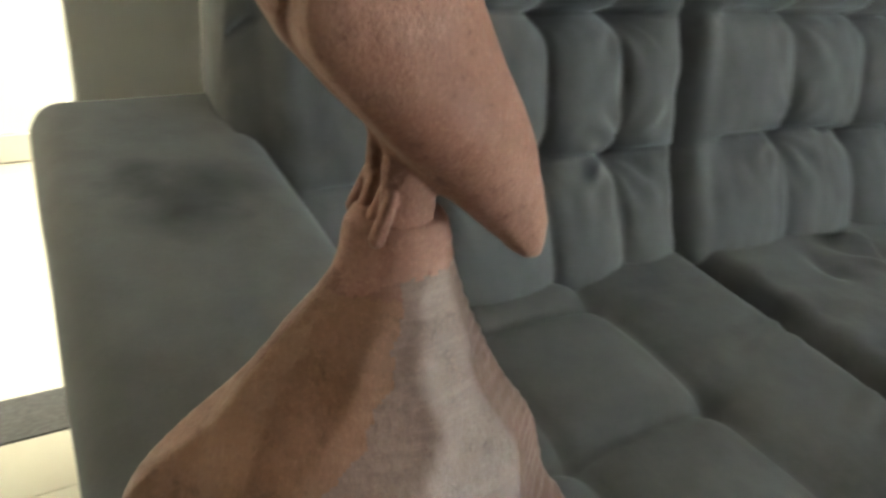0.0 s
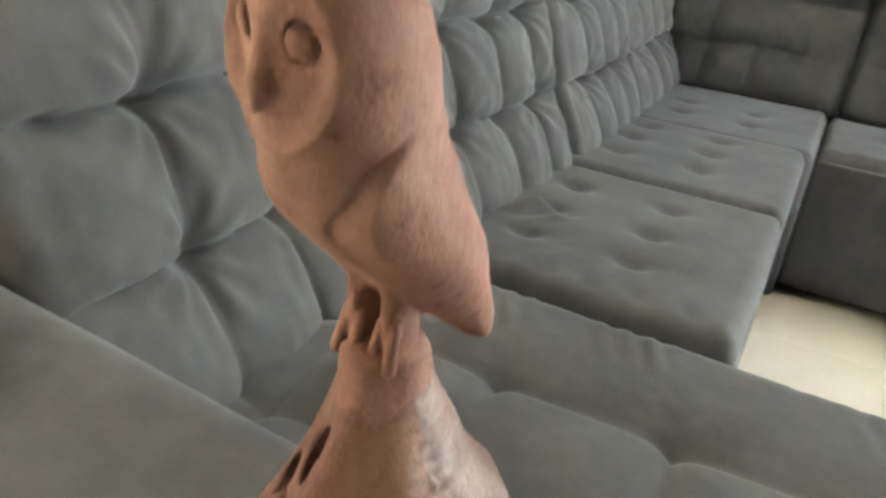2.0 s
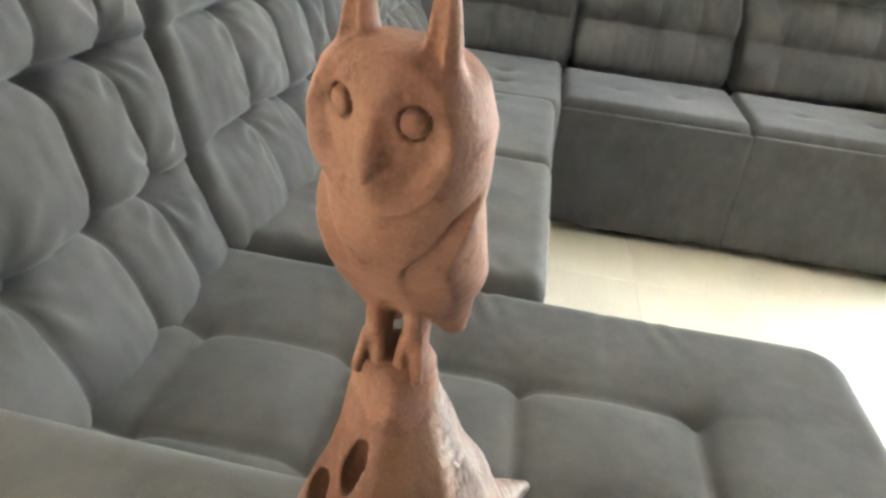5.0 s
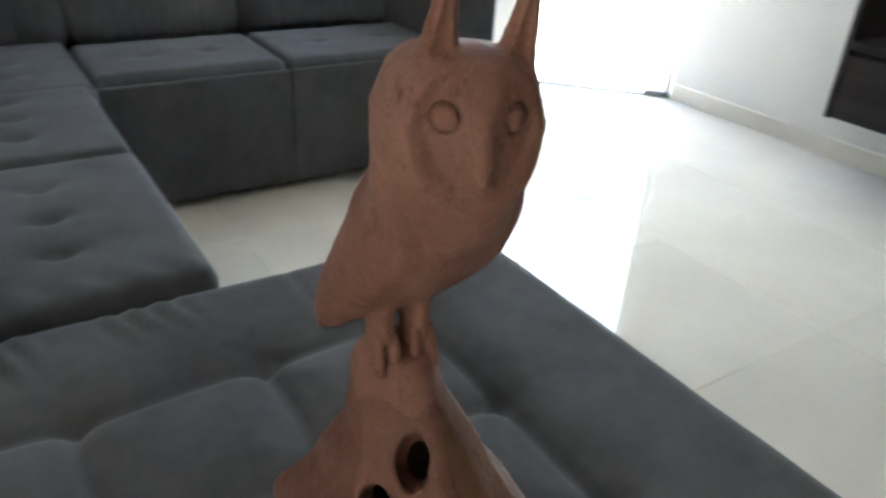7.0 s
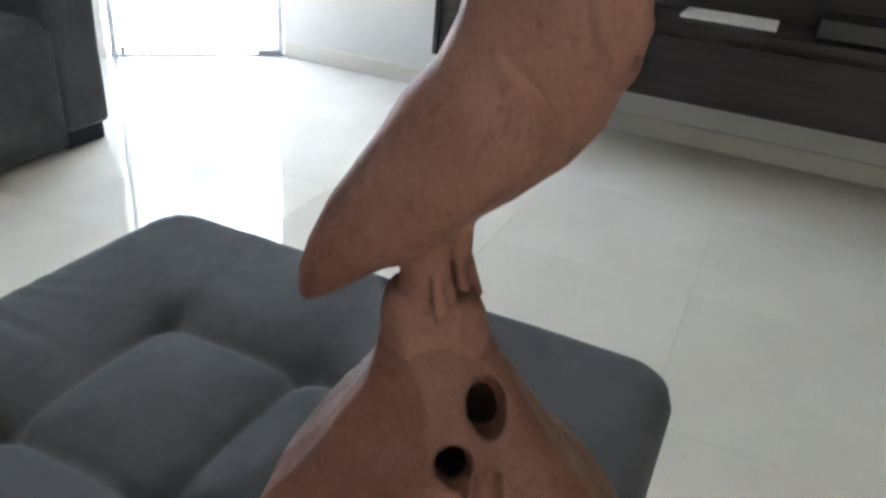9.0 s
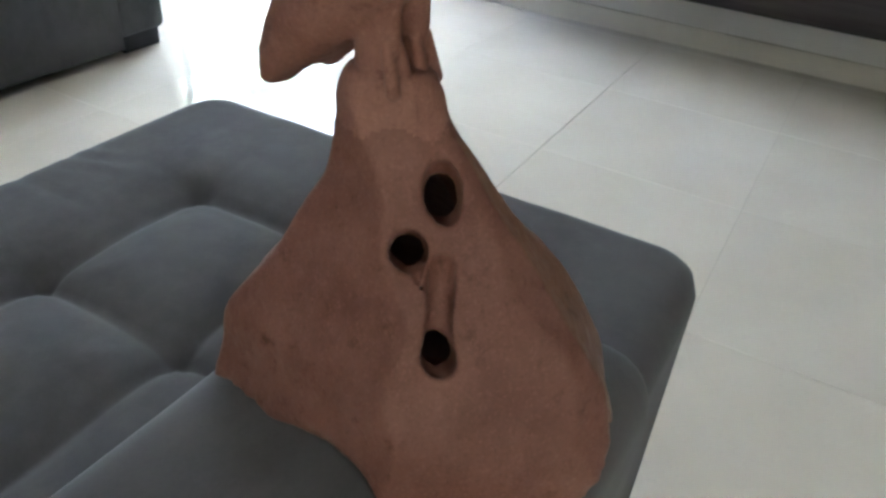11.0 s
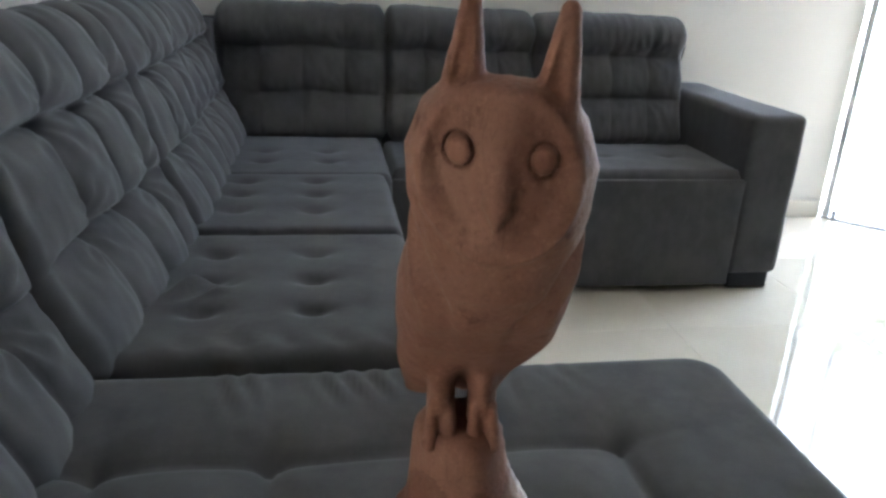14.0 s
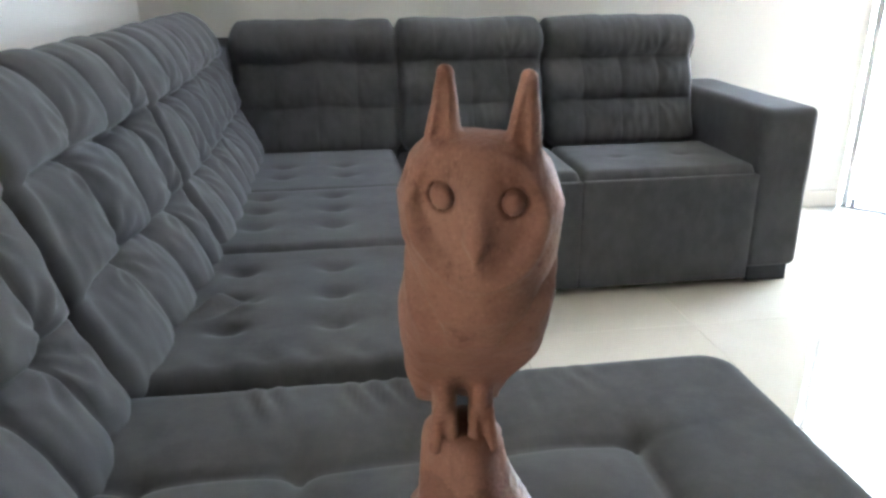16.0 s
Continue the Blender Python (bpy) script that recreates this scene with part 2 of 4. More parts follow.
def prism_bm(pts, z0, z1):
    bm = bmesh.new()
    lo = [bm.verts.new((x, y, z0)) for x, y in pts]
    hi = [bm.verts.new((x, y, z1)) for x, y in pts]
    n = len(pts)
    for i in range(n):
        bm.faces.new((lo[i], lo[(i + 1) % n], hi[(i + 1) % n], hi[i]))
    bm.faces.new(lo[::-1])
    bm.faces.new(hi)
    bmesh.ops.recalc_face_normals(bm, faces=bm.faces)
    return bm


def cyl_bm(r, z0, z1, seg=20, at=(0, 0), r2=None):
    bm = bmesh.new()
    bmesh.ops.create_cone(bm, cap_ends=True, segments=seg, radius1=r, radius2=r if r2 is None else r2, depth=z1 - z0, matrix=Matrix.Translation((at[0], at[1], (z0 + z1) / 2)))
    return bm


def pydata_object(name, verts, faces, mats, parent=None, label="", smooth=True, slots=None):
    me = bpy.data.meshes.new(name)
    me.from_pydata(verts, [], faces)
    for m in mats:
        me.materials.append(m)
    if slots is not None:
        me.polygons.foreach_set("material_index", np.asarray(slots, np.int32))
    if smooth:
        me.polygons.foreach_set("use_smooth", np.ones(len(me.polygons), bool))
    me.update()
    return settle(new(name, me), parent, label)


def wobble(p, scale):
    return noise.noise(Vector(p) * scale)


# ---- upholstery ----
def slab(name, parent, inside, lo, hi, z0, z1, radius, dent, step=0.012, mat=None, label="", corners=(), round_=0.05):
    """A padded block whose outline is where inside(x, y) is positive (the distance to its edge); dent(x, y) lowers its top."""
    mat = mat or FABRIC
    nx, ny = int(round((hi[0] - lo[0]) / step)), int(round((hi[1] - lo[1]) / step))
    verts, faces, index = [], [], {}
    xs = [lo[0] + (hi[0] - lo[0]) * i / nx for i in range(nx + 1)]
    ys = [lo[1] + (hi[1] - lo[1]) * j / ny for j in range(ny + 1)]
    for i, x in enumerate(xs):
        for j, y in enumerate(ys):
            d = inside(x, y)
            if d < -1e-6:
                continue
            z = z1 - dent(x, y)
            if d < radius:
                z -= radius - math.sqrt(max(0, radius * radius - (radius - d) ** 2))
            index[i, j] = len(verts)
            verts.append((x, y, z + 0.0025 * wobble((x, y, 3), 9)))
    for cx, cy in corners:
        sx, sy = (1 if cx > (lo[0] + hi[0]) / 2 else -1), (1 if cy > (lo[1] + hi[1]) / 2 else -1)
        for k, (x, y, z) in enumerate(verts):
            p, q = sx * (x - cx) + round_, sy * (y - cy) + round_
            if p > 0 and q > 0:
                s = max(p, q) / math.hypot(p, q)
                verts[k] = (cx + sx * (p * s - round_), cy + sy * (q * s - round_), z)
    rim = {}
    for (i, j) in list(index):
        q = [(i, j), (i + 1, j), (i + 1, j + 1), (i, j + 1)]
        if all(k in index for k in q):
            faces.append([index[k] for k in q])
            for a, b in zip(q, q[1:] + q[:1]):
                rim[index[a], index[b]] = 1
    edges = [e for e in rim if (e[1], e[0]) not in rim]
    levels = [z1 - radius * 1.5, (z0 + z1) / 2, z0 + 0.02, z0]
    prev = {v: v for e in edges for v in e}
    for k, z in enumerate(levels):
        cur = {}
        for v in prev:
            x, y, _ = verts[v]
            cur[v] = len(verts)
            verts.append((x, y, z + (0.002 * wobble((x, y, z), 6) if k < 3 else 0)))
        for a, b in edges:
            faces.append([prev[a], cur[a], cur[b], prev[b]])
        prev = cur
    return pydata_object(name, verts, faces, [mat], parent, label)


def buttons(pts, pit, r=0.020):
    def dent(x, y):
        d = 0.0
        for bx, by in pts:
            q = ((x - bx) / (1.6 * r)) ** 2 + ((y - by) / r) ** 2
            d += pit * math.exp(-q) + 0.22 * pit * math.exp(-q / 7)
        return d
    return dent


def rect_inside(lo, hi):
    return lambda x, y: min(x - lo[0], hi[0] - x, y - lo[1], hi[1] - y)


def back_cushion(parent, m, width, prof, cols, rows, amp, seed, label="", wave=0.0045, flat_top=False, fold=1.0, round_end=0.0, knots=None, sink=0.42, lift=0.72, deep=0.012):
    """A channelled back cushion placed by m: prof runs up the front and over the top, as (forward, height); cols channels across, rows of tufts at those heights."""
    nu, ns = 128, 190
    pts = [Vector((0, a, b)) for a, b in prof]
    seg = [0.0]
    for a, b in zip(pts, pts[1:]):
        seg.append(seg[-1] + (b - a).length)
    total = seg[-1]

    def curve(s):
        s = min(max(s, 0), 1) * total
        for k in range(len(seg) - 1):
            if s <= seg[k + 1] or k == len(seg) - 2:
                f = (s - seg[k]) / (seg[k + 1] - seg[k])
                p0, p1, p2, p3 = pts[max(k - 1, 0)], pts[k], pts[k + 1], pts[min(k + 2, len(pts) - 1)]
                return 0.5 * ((2 * p1) + (p2 - p0) * f + (2 * p0 - 5 * p1 + 4 * p2 - p3) * f * f + (3 * p1 - p0 - 3 * p2 + p3) * f ** 3)
    lines = [curve((j / ns) ** 1.15) for j in range(ns + 1)]
    hmax = max(p.z for p in lines)
    front_end = next(j for j, p in enumerate(lines) if p.z >= hmax - 1e-9)
    zlow = lines[0].z
    bands = [zlow - 0.05, *rows, hmax + 0.09]
    knots = knots or [k / cols for k in range(cols + 1)]

    def column(u):
        for k in range(cols):
            if u <= knots[k + 1]:
                return k + (u - knots[k]) / (knots[k + 1] - knots[k])
        return float(cols)
    verts = []
    for j in range(ns + 1):
        p = lines[j]
        tan = (lines[min(j + 1, ns)] - lines[max(j - 1, 0)]).normalized()
        nrm = Vector((0, tan.z, -tan.y))
        on_front = 1.0 if j <= front_end else max(0.0, 1 - (j - front_end) / (0.25 * ns))
        for i in range(nu + 1):
            u = i / nu
            f = column(u)
            k = f - math.floor(f)
            edge = abs(2 * u - 1)
            c_near = min(max(round(f), 0), cols)
            wall_side = c_near in (0, cols)
            pu = (1 - abs(2 * k - 1) ** 2.3) ** 0.55
            if wall_side:
                pu = max(pu, 0.85)
            if p.z > rows[-1]:
                pu = (0.75 + 0.25 * pu) if flat_top else (0.38 + 0.62 * pu)
            h = p.z + 0.010 * wobble((u * 2.3 + seed, seed * 1.7, 0.3), 2.0)
            pv, tier = 0.5, 0
            for n_, (lo_, hi_) in enumerate(zip(bands, bands[1:])):
                if lo_ <= h <= hi_:
                    w = (h - lo_) / (hi_ - lo_)
                    w = w ** lift
                    pv = (1 - abs(2 * w - 1) ** 2.8) ** 0.5
                    tier = n_
                    break
            gain = (0.68, 1.0, 1.15)[min(tier, 2)]
            calm = min(1.0, max(0.0, (edge - 0.70) / 0.26))
            pv += (0.80 - pv) * 0.8 * calm * calm * (3 - 2 * calm)
            puff = amp * gain * ((0.50 + 0.50 * pu) * (0.14 + 0.86 * pv) - sink)
            pit = 0.0
            for r_ in rows:
                for c_ in range(1, cols):
                    dx, dz = (u - knots[c_]) * width, h - r_
                    q2 = dx * dx + dz * dz
                    if q2 > 0.03:
                        continue
                    pit += deep * math.exp(-q2 / 0.0006)
                    ang = math.atan2(dz, dx)
                    outward = 1.0 if (c_ in (1, cols - 1)) else 0.2
                    pit += outward * min(fold, 1.3) * 0.0026 * math.cos(11 * ang + seed * 2 + c_) * math.exp(-(((math.sqrt(q2) - 0.060) / 0.036) ** 2))
            endr = -0.034 * max(0.0, (edge - 0.90) / 0.10) ** 2.2
            wr = wave * wobble((u * width + seed * 3.1, h * 0.7, seed), 7) + 0.003 * wobble((u * width * 2.2, h * 1.1 + seed, 5), 17)
            wr += fold * 0.0016 * max(0.0, (edge - 0.45) / 0.55) * math.sin(95 * (h + 0.05 * wobble((u * 3, h * 2, seed), 3)) + 14 * u * (1 if u > 0.5 else -1)) * (0.5 + 0.5 * wobble((u * 5, h * 4, seed + 2), 2))
            q = p + nrm * ((puff - pit + wr + endr) * on_front)
            side = (u - 0.5) * width
            side += 0.008 * wobble((seed, round(u), h * 5), 2) * edge
            verts.append(tuple(m @ Vector((side, q.y, q.z))))
    faces = []
    w = nu + 1
    for j in range(ns):
        for i in range(nu):
            a = j * w + i
            faces.append((a, a + 1, a + 1 + w, a + w))
    for i in (0, nu):
        ring = [j * w + i for j in range(ns + 1)]
        mid = Vector((0, 0, 0))
        for r in ring:
            mid += Vector(verts[r])
        mid /= len(ring)
        inner = []
        for r in ring:
            inner.append(len(verts))
            out = m.to_3x3() @ Vector((0.003 + round_end if i else -0.003, 0, 0))
            verts.append(tuple(Vector(verts[r]) * 0.82 + mid * 0.18 + out))
        c = len(verts)
        verts.append(tuple(mid + m.to_3x3() @ Vector((0.004 + 1.3 * round_end if i else -0.004, 0, 0))))
        n_ = len(ring)
        for t in range(n_):
            a, b, a2, b2 = ring[t], ring[(t + 1) % n_], inner[t], inner[(t + 1) % n_]
            faces.append((a, b, b2, a2) if i == 0 else (b, a, a2, b2))
            faces.append((a2, b2, c) if i == 0 else (b2, a2, c))
    return pydata_object("back_cushion", verts, faces, [FABRIC], parent, label)


LEFT_PROFILE = [(0.00, 0.44), (0.034, 0.455), (0.036, 0.49), (0.014, 0.55), (-0.016, 0.61), (-0.048, 0.70), (-0.072, 0.80), (-0.098, 0.87), (-0.135, 0.93), (-0.185, 0.955), (-0.235, 0.925), (-0.245, 0.80), (-0.245, 0.44)]
FAR_PROFILE = [(0.03, 0.44), (0.07, 0.47), (0.06, 0.54), (0.03, 0.61), (0.02, 0.69), (-0.02, 0.77), (0.0, 0.84), (-0.02, 0.89), (-0.08, 0.915), (-0.16, 0.90), (-0.18, 0.75), (-0.18, 0.44)]


def left_back(parent, y0, y1, seed, forward=0.0, round_end=0.0, fold=1.0, knots=(0, 0.25, 0.5, 0.75, 1), turn=0.0):
    return back_cushion(parent, pose(-0.43 + forward, (y0 + y1) / 2, 0, 0, 0, -90 + turn), y1 - y0, LEFT_PROFILE, 4, [0.637, 0.820], 0.078, seed, round_end=round_end, knots=knots, fold=fold, sink=0.70, lift=0.52, deep=0.028)


# ---- structure ----
def build_room():
    fl = tagged(mesh_object("floor", box_bm((-2.2, -5.6, -0.1), (3.2, 3.1, -0.004)), GROUT, smooth=False), "polished beige porcelain floor with thin grout lines", "floor", kind="structure")
    ww = mesh_object("wall_west", prism_bm([(-0.82, -0.04), (-0.82, 3.05), (-0.985, 3.05), (-0.985, -0.04)], 0, 2.7), WALL, smooth=False)
    tagged(ww, "cream painted wall behind the long sofa", "wall", kind="structure")
    lintel = mesh_object("wall_west_lintel", box_bm((-0.985, -1.3, 2.1), (-0.82, -0.04, 2.7)), WALL, smooth=False)
    tagged(lintel, "cream painted wall over the hall opening", "wall", kind="structure")
    tagged(mesh_object("wall_west_south", box_bm((-0.985, -5.6, 0), (-0.82, -1.3, 2.7)), WALL, smooth=False), "cream painted wall beside the hall opening", "wall", kind="structure")
    tagged(mesh_object("wall_hall", box_bm((-2.2, -5.6, 0), (-2.03, 3.05, 2.7)), HALL_WALL, smooth=False), "cream painted hall wall", "wall", kind="structure")
    tagged(mesh_object("wall_north", prism_bm([(-0.985, 2.88), (DOOR_A.x, 2.88), (DOOR_A.x + 0.1, 3.0), (DOOR_A.x + 0.1, 3.05), (-0.985, 3.05)], 0, 2.7), WALL, smooth=False), "cream painted wall behind the short sofa", "wall", kind="structure")
    tagged(mesh_object("wall_east", prism_bm([(2.95, -5.6), (3.15, -5.6), (3.15, 2.42), (3.06, 2.34), (2.95, 2.25)], 0, 2.7), WALL, smooth=False), "cream painted wall with the media console", "wall", kind="structure")
    tagged(mesh_object("wall_south", box_bm((-0.985, -5.8, 0), (3.15, -5.6, 2.7)), WALL, smooth=False), "plain cream wall", "wall", kind="structure")
    # unseen end walls, each with an opening added for a fill lamp: the piece before, after, under and over it
    for name, lo, hi, along, w0, w1 in (("wall_hall_north", (-2.03, 2.88), (-0.985, 3.05), 0, -1.9, -1.15), ("wall_hall_south", (-2.2, -5.8), (-0.985, -5.6), 0, -1.9, -1.1)):
        for k, (p, q, z0, z1) in enumerate(((lo[along], w0, 0, 2.7), (w1, hi[along], 0, 2.7), (w0, w1, 0, 0.9), (w0, w1, 2.1, 2.7))):
            l3, h3 = [lo[0], lo[1], z0], [hi[0], hi[1], z1]
            l3[along], h3[along] = p, q
            tagged(mesh_object(name, box_bm(l3, h3), WALL, smooth=False), "plain cream wall round an opening added for a fill lamp", "wall", kind="structure")
    a, b = DOOR_A, DOOR_B
    out = Vector((0.1, 0.1))
    tagged(mesh_object("wall_door_lintel", prism_bm([tuple(a), tuple(b), tuple(b + out), tuple(a + out)], 2.25, 2.7), WALL, smooth=False), "cream wall over the glass door", "wall", kind="structure")
    tagged(mesh_object("ceiling", box_bm((-2.2, -5.8, 2.7), (3.3, 3.2, 2.85)), CEILING, smooth=False), "plain painted ceiling", "ceiling", kind="structure")
    for i, (lo, hi) in enumerate([((2.936, -5.6, 0), (2.949, 2.24, 0.085)), ((-0.80, 2.867, 0), (2.35, 2.879, 0.085)), ((-0.819, -0.03, 0), (-0.806, 2.86, 0.085)), ((-2.029, -5.5, 0), (-2.016, 2.85, 0.085))]):
        tagged(mesh_object("baseboard", box_bm(lo, hi, 0.003, 1), TILE, smooth=False), "beige porcelain baseboard", "baseboard", kind="structure")
    tagged(mesh_object("threshold", box_bm((-0.985, -1.3, -0.02), (-0.87, -0.045, 0.003), 0.002, 1), GRANITE, smooth=False), "dark granite threshold strip across the hall opening", "threshold", kind="structure")
    # outside
    tagged(mesh_object("ground", box_bm((-60, 3.06, -0.2), (80, 120, -0.03)), CONCRETE, smooth=False), "sunlit pale paved yard", "ground", kind="structure")
    tagged(mesh_object("ground_east", box_bm((3.22, -60, -0.2), (80, 3.06, -0.03)), CONCRETE, smooth=False), "sunlit pale paved yard", "ground", kind="structure")
    haze = mesh_object("backdrop", box_bm((-7.0, 0.0, -0.03), (7.0, 0.1, 11.0)), HAZE, smooth=False)
    haze.matrix_world = pose(8.6, 8.4, 0, 0, 0, -45)
    tagged(haze, "plain blown-out bright sky beyond the yard", "sky", kind="structure")
    return fl


FLOOR = build_room()


def door():
    d = tagged(new("door_1"), "sliding glass door with slim white frame standing in bright daylight", "door", kind="structure")
    u = (DOOR_B - DOOR_A).normalized()
    n = Vector((-u.y, u.x))
    d.matrix_world = Matrix(((u.x, n.x, 0, DOOR_A.x), (u.y, n.y, 0, DOOR_A.y), (0, 0, 1, 0), (0, 0, 0, 1)))
    d["local"] = 1
    w = (DOOR_B - DOOR_A).length
    part("track", box_bm((0.0, 0.0, 0.0), (w, 0.07, 0.012), 0.003), ALU, d, "aluminium floor track", False)
    part("frame_left", box_bm((0.005, 0.01, 0.012), (0.035, 0.06, 2.25), 0.004), WHITE_METAL, d, smooth=False)
    part("frame_right", box_bm((w - 0.035, 0.01, 0.012), (w - 0.005, 0.06, 2.25), 0.004), WHITE_METAL, d, smooth=False)
    part("stop", box_bm((w - 0.14, -0.025, 0.012), (w - 0.02, 0.0, 0.035), 0.004), GREY_RUBBER, d, "grey floor stop", False)
    part("roller_guide", box_bm((0.05, -0.012, 0.012), (0.07, 0.008, 0.05), 0.004), GREY_RUBBER, d, "small grey guide peg", False)
    return d


door()


# ---- sofa ----
def padded_arm(parent, lo, hi, radius, mat, skew=0.0):
    bm = box_bm((lo[0], lo[1], 0.06), hi, radius, 5)
    bmesh.ops.subdivide_edges(bm, edges=[e for e in bm.edges if e.calc_length() > 0.12], cuts=12, use_grid_fill=True)
    for v in bm.verts:
        v.co.y -= skew * v.co.x
        if v.co.z > 0.2:
            v.co += Vector((0.003 * wobble(v.co, 5), 0.003 * wobble(v.co + Vector((3, 1, 2)), 5), 0.004 * wobble(v.co, 6)))
    a = part("arm", bm, mat, parent)
    i = 0.022
    part("plinth", box_bm((lo[0] + i, lo[1] + i + max(0, -skew * lo[0]), 0.0), (hi[0] - i, hi[1] - i, 0.075), 0.004), FABRIC_DARK, a, "dark cloth plinth", False)
    return a


def l_inside(x, y):
    a = min(x - (-0.42), 0.585 - x, y - 0.112, 0.738 - y)
    b = min(x - 0.13, 0.585 - x, y - (-0.105), 0.738 - y)
    return max(a, b)


CHAISE_X, CHAISE_Y = [-0.343, -0.133, 0.099, 0.333], [0.10, 0.309, 0.519]


def chaise_dent(x, y):
    d = 0.0
    nx, ny = min(abs(x - c) for c in CHAISE_X), min(abs(y - c) for c in CHAISE_Y)
    out_x, out_y = max(0, x - CHAISE_X[-1]), max(0, y - CHAISE_Y[-1], CHAISE_Y[0] - y)
    for lines, v, near, out in ((CHAISE_X, x, ny, out_y), (CHAISE_Y, y, nx, out_x)):
        for k, c in enumerate(lines):
            q = abs(v - c - 0.006 * wobble((x * 1.3, y * 1.3, k), 6))
            fade = (0.66 + 0.34 * math.exp(-near / 0.055)) * math.exp(-out / 0.045)
            d = max(d, (0.010 * math.exp(-((q / 0.009) ** 2)) + 0.017 * math.exp(-((q / 0.045) ** 2))) * fade)
    d += 0.013 * math.exp(-((nx * nx + ny * ny) / 0.0004))
    # pleats pulled in along the far edge
    for cx, s in ((-0.19, 1.0), (-0.04, 0.9), (0.02, 0.8), (0.30, 0.4)):
        e = math.exp(-(((x - cx) / 0.035) ** 2)) * math.exp(-(((y - 0.675) / 0.05) ** 2))
        d += 0.0060 * s * e * math.sin((x + 0.35 * (y - 0.68)) * 170)
    d += 0.004 * math.exp(-(((x - 0.215) / 0.008) ** 2)) * math.exp(-(((y - 0.66) / 0.07) ** 2))
    return d


def crumpled(x, y, base):
    d = base(x, y)
    # a folded lump beside the tufts nearest the back
    u, v = (x + 0.31) * 0.8 + (y - 1.05) * 0.6, -(x + 0.31) * 0.6 + (y - 1.05) * 0.8
    d -= 0.030 * math.exp(-((u / 0.040) ** 2)) * math.exp(-((v / 0.014) ** 2))
    d -= 0.010 * math.exp(-(((u - 0.03) / 0.03) ** 2)) * math.exp(-(((v + 0.04) / 0.012) ** 2))
    d += 0.010 * math.exp(-(((u - 0.02) / 0.05) ** 2)) * math.exp(-(((v + 0.022) / 0.010) ** 2))
    d += 0.003 * math.sin(75 * x + 20 * y) * math.exp(-(((y - 0.82) / 0.035) ** 2))
    return d


def module(name, label, at):
    return thing(name, label, "sofa", "sectional sofa modules", at=at)


def seat(parent, lo, hi, top, dent, z0=0.03, radius=0.03, step=0.012, mat=None):
    return slab("seat_cushion", parent, rect_inside(lo, hi), lo, hi, z0, top, radius, dent, step, mat, corners=((hi[0], lo[1]), (hi[0], hi[1])), round_=0.03)


def backing(parent, lo, hi):
    return part("back_panel", box_bm(lo, hi, 0.012), FABRIC, parent)


def front_panel(parent, x0, x1):
    bm = box_bm((x0 + 0.0007, 2.012, 0.03), (x1 - 0.0007, 2.031, 0.425), 0.006, 2)
    bmesh.ops.subdivide_edges(bm, edges=[e for e in bm.edges if e.calc_length() > 0.3], cuts=10, use_grid_fill=True)
    for v in bm.verts:
        if v.co.y < 2.02:
            v.co.y += 0.003 * wobble(v.co, 5) - 0.003 * math.exp(-(((v.co.z - 0.24) / 0.02) ** 2))
    return part("front_panel", bm, FABRIC, parent, "dark smooth suede front")


def rows_of(xs, ys):
    return [(x, y) for x in xs for y in ys]


chaise = module("chaise_sofa", "deep-tufted grey suede chaise with a padded arm", (0.0, 0.3, 0))
slab("seat_cushion", chaise, l_inside, (-0.42, -0.105), (0.585, 0.738), 0.03, 0.487, 0.036, chaise_dent, 0.0085, corners=((0.585, 0.738), (0.585, -0.105)), round_=0.065)
left_back(chaise, 0.112, 0.730, 1, 0.0, 0.022, 2.4, (0, 0.19, 0.39, 0.66, 1))
padded_arm(chaise, (-0.66, -0.128, 0), (0.125, 0.102, 0.69), 0.036, FABRIC_WORN, 0.035)
backing(chaise, (-0.715, 0.13, 0.04), (-0.672, 0.742, 0.90))

single = module("sofa_module", "grey suede sofa seat with button tufts and crumpled fold", (-0.15, 1.07, 0))
seat(single, (-0.42, 0.782), (0.130, 1.370), 0.480, lambda x, y: crumpled(x, y, buttons(rows_of((-0.083, -0.284), (0.957, 1.093, 1.24)), 0.017)), step=0.008)
left_back(single, 0.748, 1.398, 2, 0.020, knots=(0, 0.18, 0.40, 0.66, 1), turn=-4.0)
backing(single, (-0.715, 0.748, 0.04), (-0.672, 1.39, 0.90))

single = module("sofa_module", "grey suede sofa seat with two rows of button tufts", (-0.15, 1.64, 0))
seat(single, (-0.42, 1.376), (0.130, 1.902), 0.480, buttons(rows_of((-0.083, -0.284), (1.542, 1.68, 1.811)), 0.015))
left_back(single, 1.416, 1.965, 3, 0.045, knots=(0, 0.22, 0.44, 0.68, 1))
backing(single, (-0.715, 1.396, 0.04), (-0.672, 1.96, 0.90))

single = module("corner_sofa", "grey suede corner seat between the two sofa runs", (-0.15, 2.3, 0))
seat(single, (-0.42, 1.908), (0.150, 2.46), 0.470, buttons(rows_of((-0.05, -0.25), (2.08, 2.22)), 0.012))
left_back(single, 1.98, 2.50, 4, 0.040)
back_cushion(single, pose(-0.135, 2.56, 0, 0, 0, 180), 0.62, FAR_PROFILE, 4, [0.62, 0.78], 0.022, 7, wave=0.006, flat_top=True, fold=0.25)
backing(single, (-0.715, 1.966, 0.04), (-0.672, 2.83, 0.90))
part("corner_padding", box_bm((-0.66, 2.51, 0.04), (-0.45, 2.74, 0.86), 0.03, 3), FABRIC, single)
backing(single, (-0.66, 2.748, 0.04), (0.174, 2.83, 0.86))

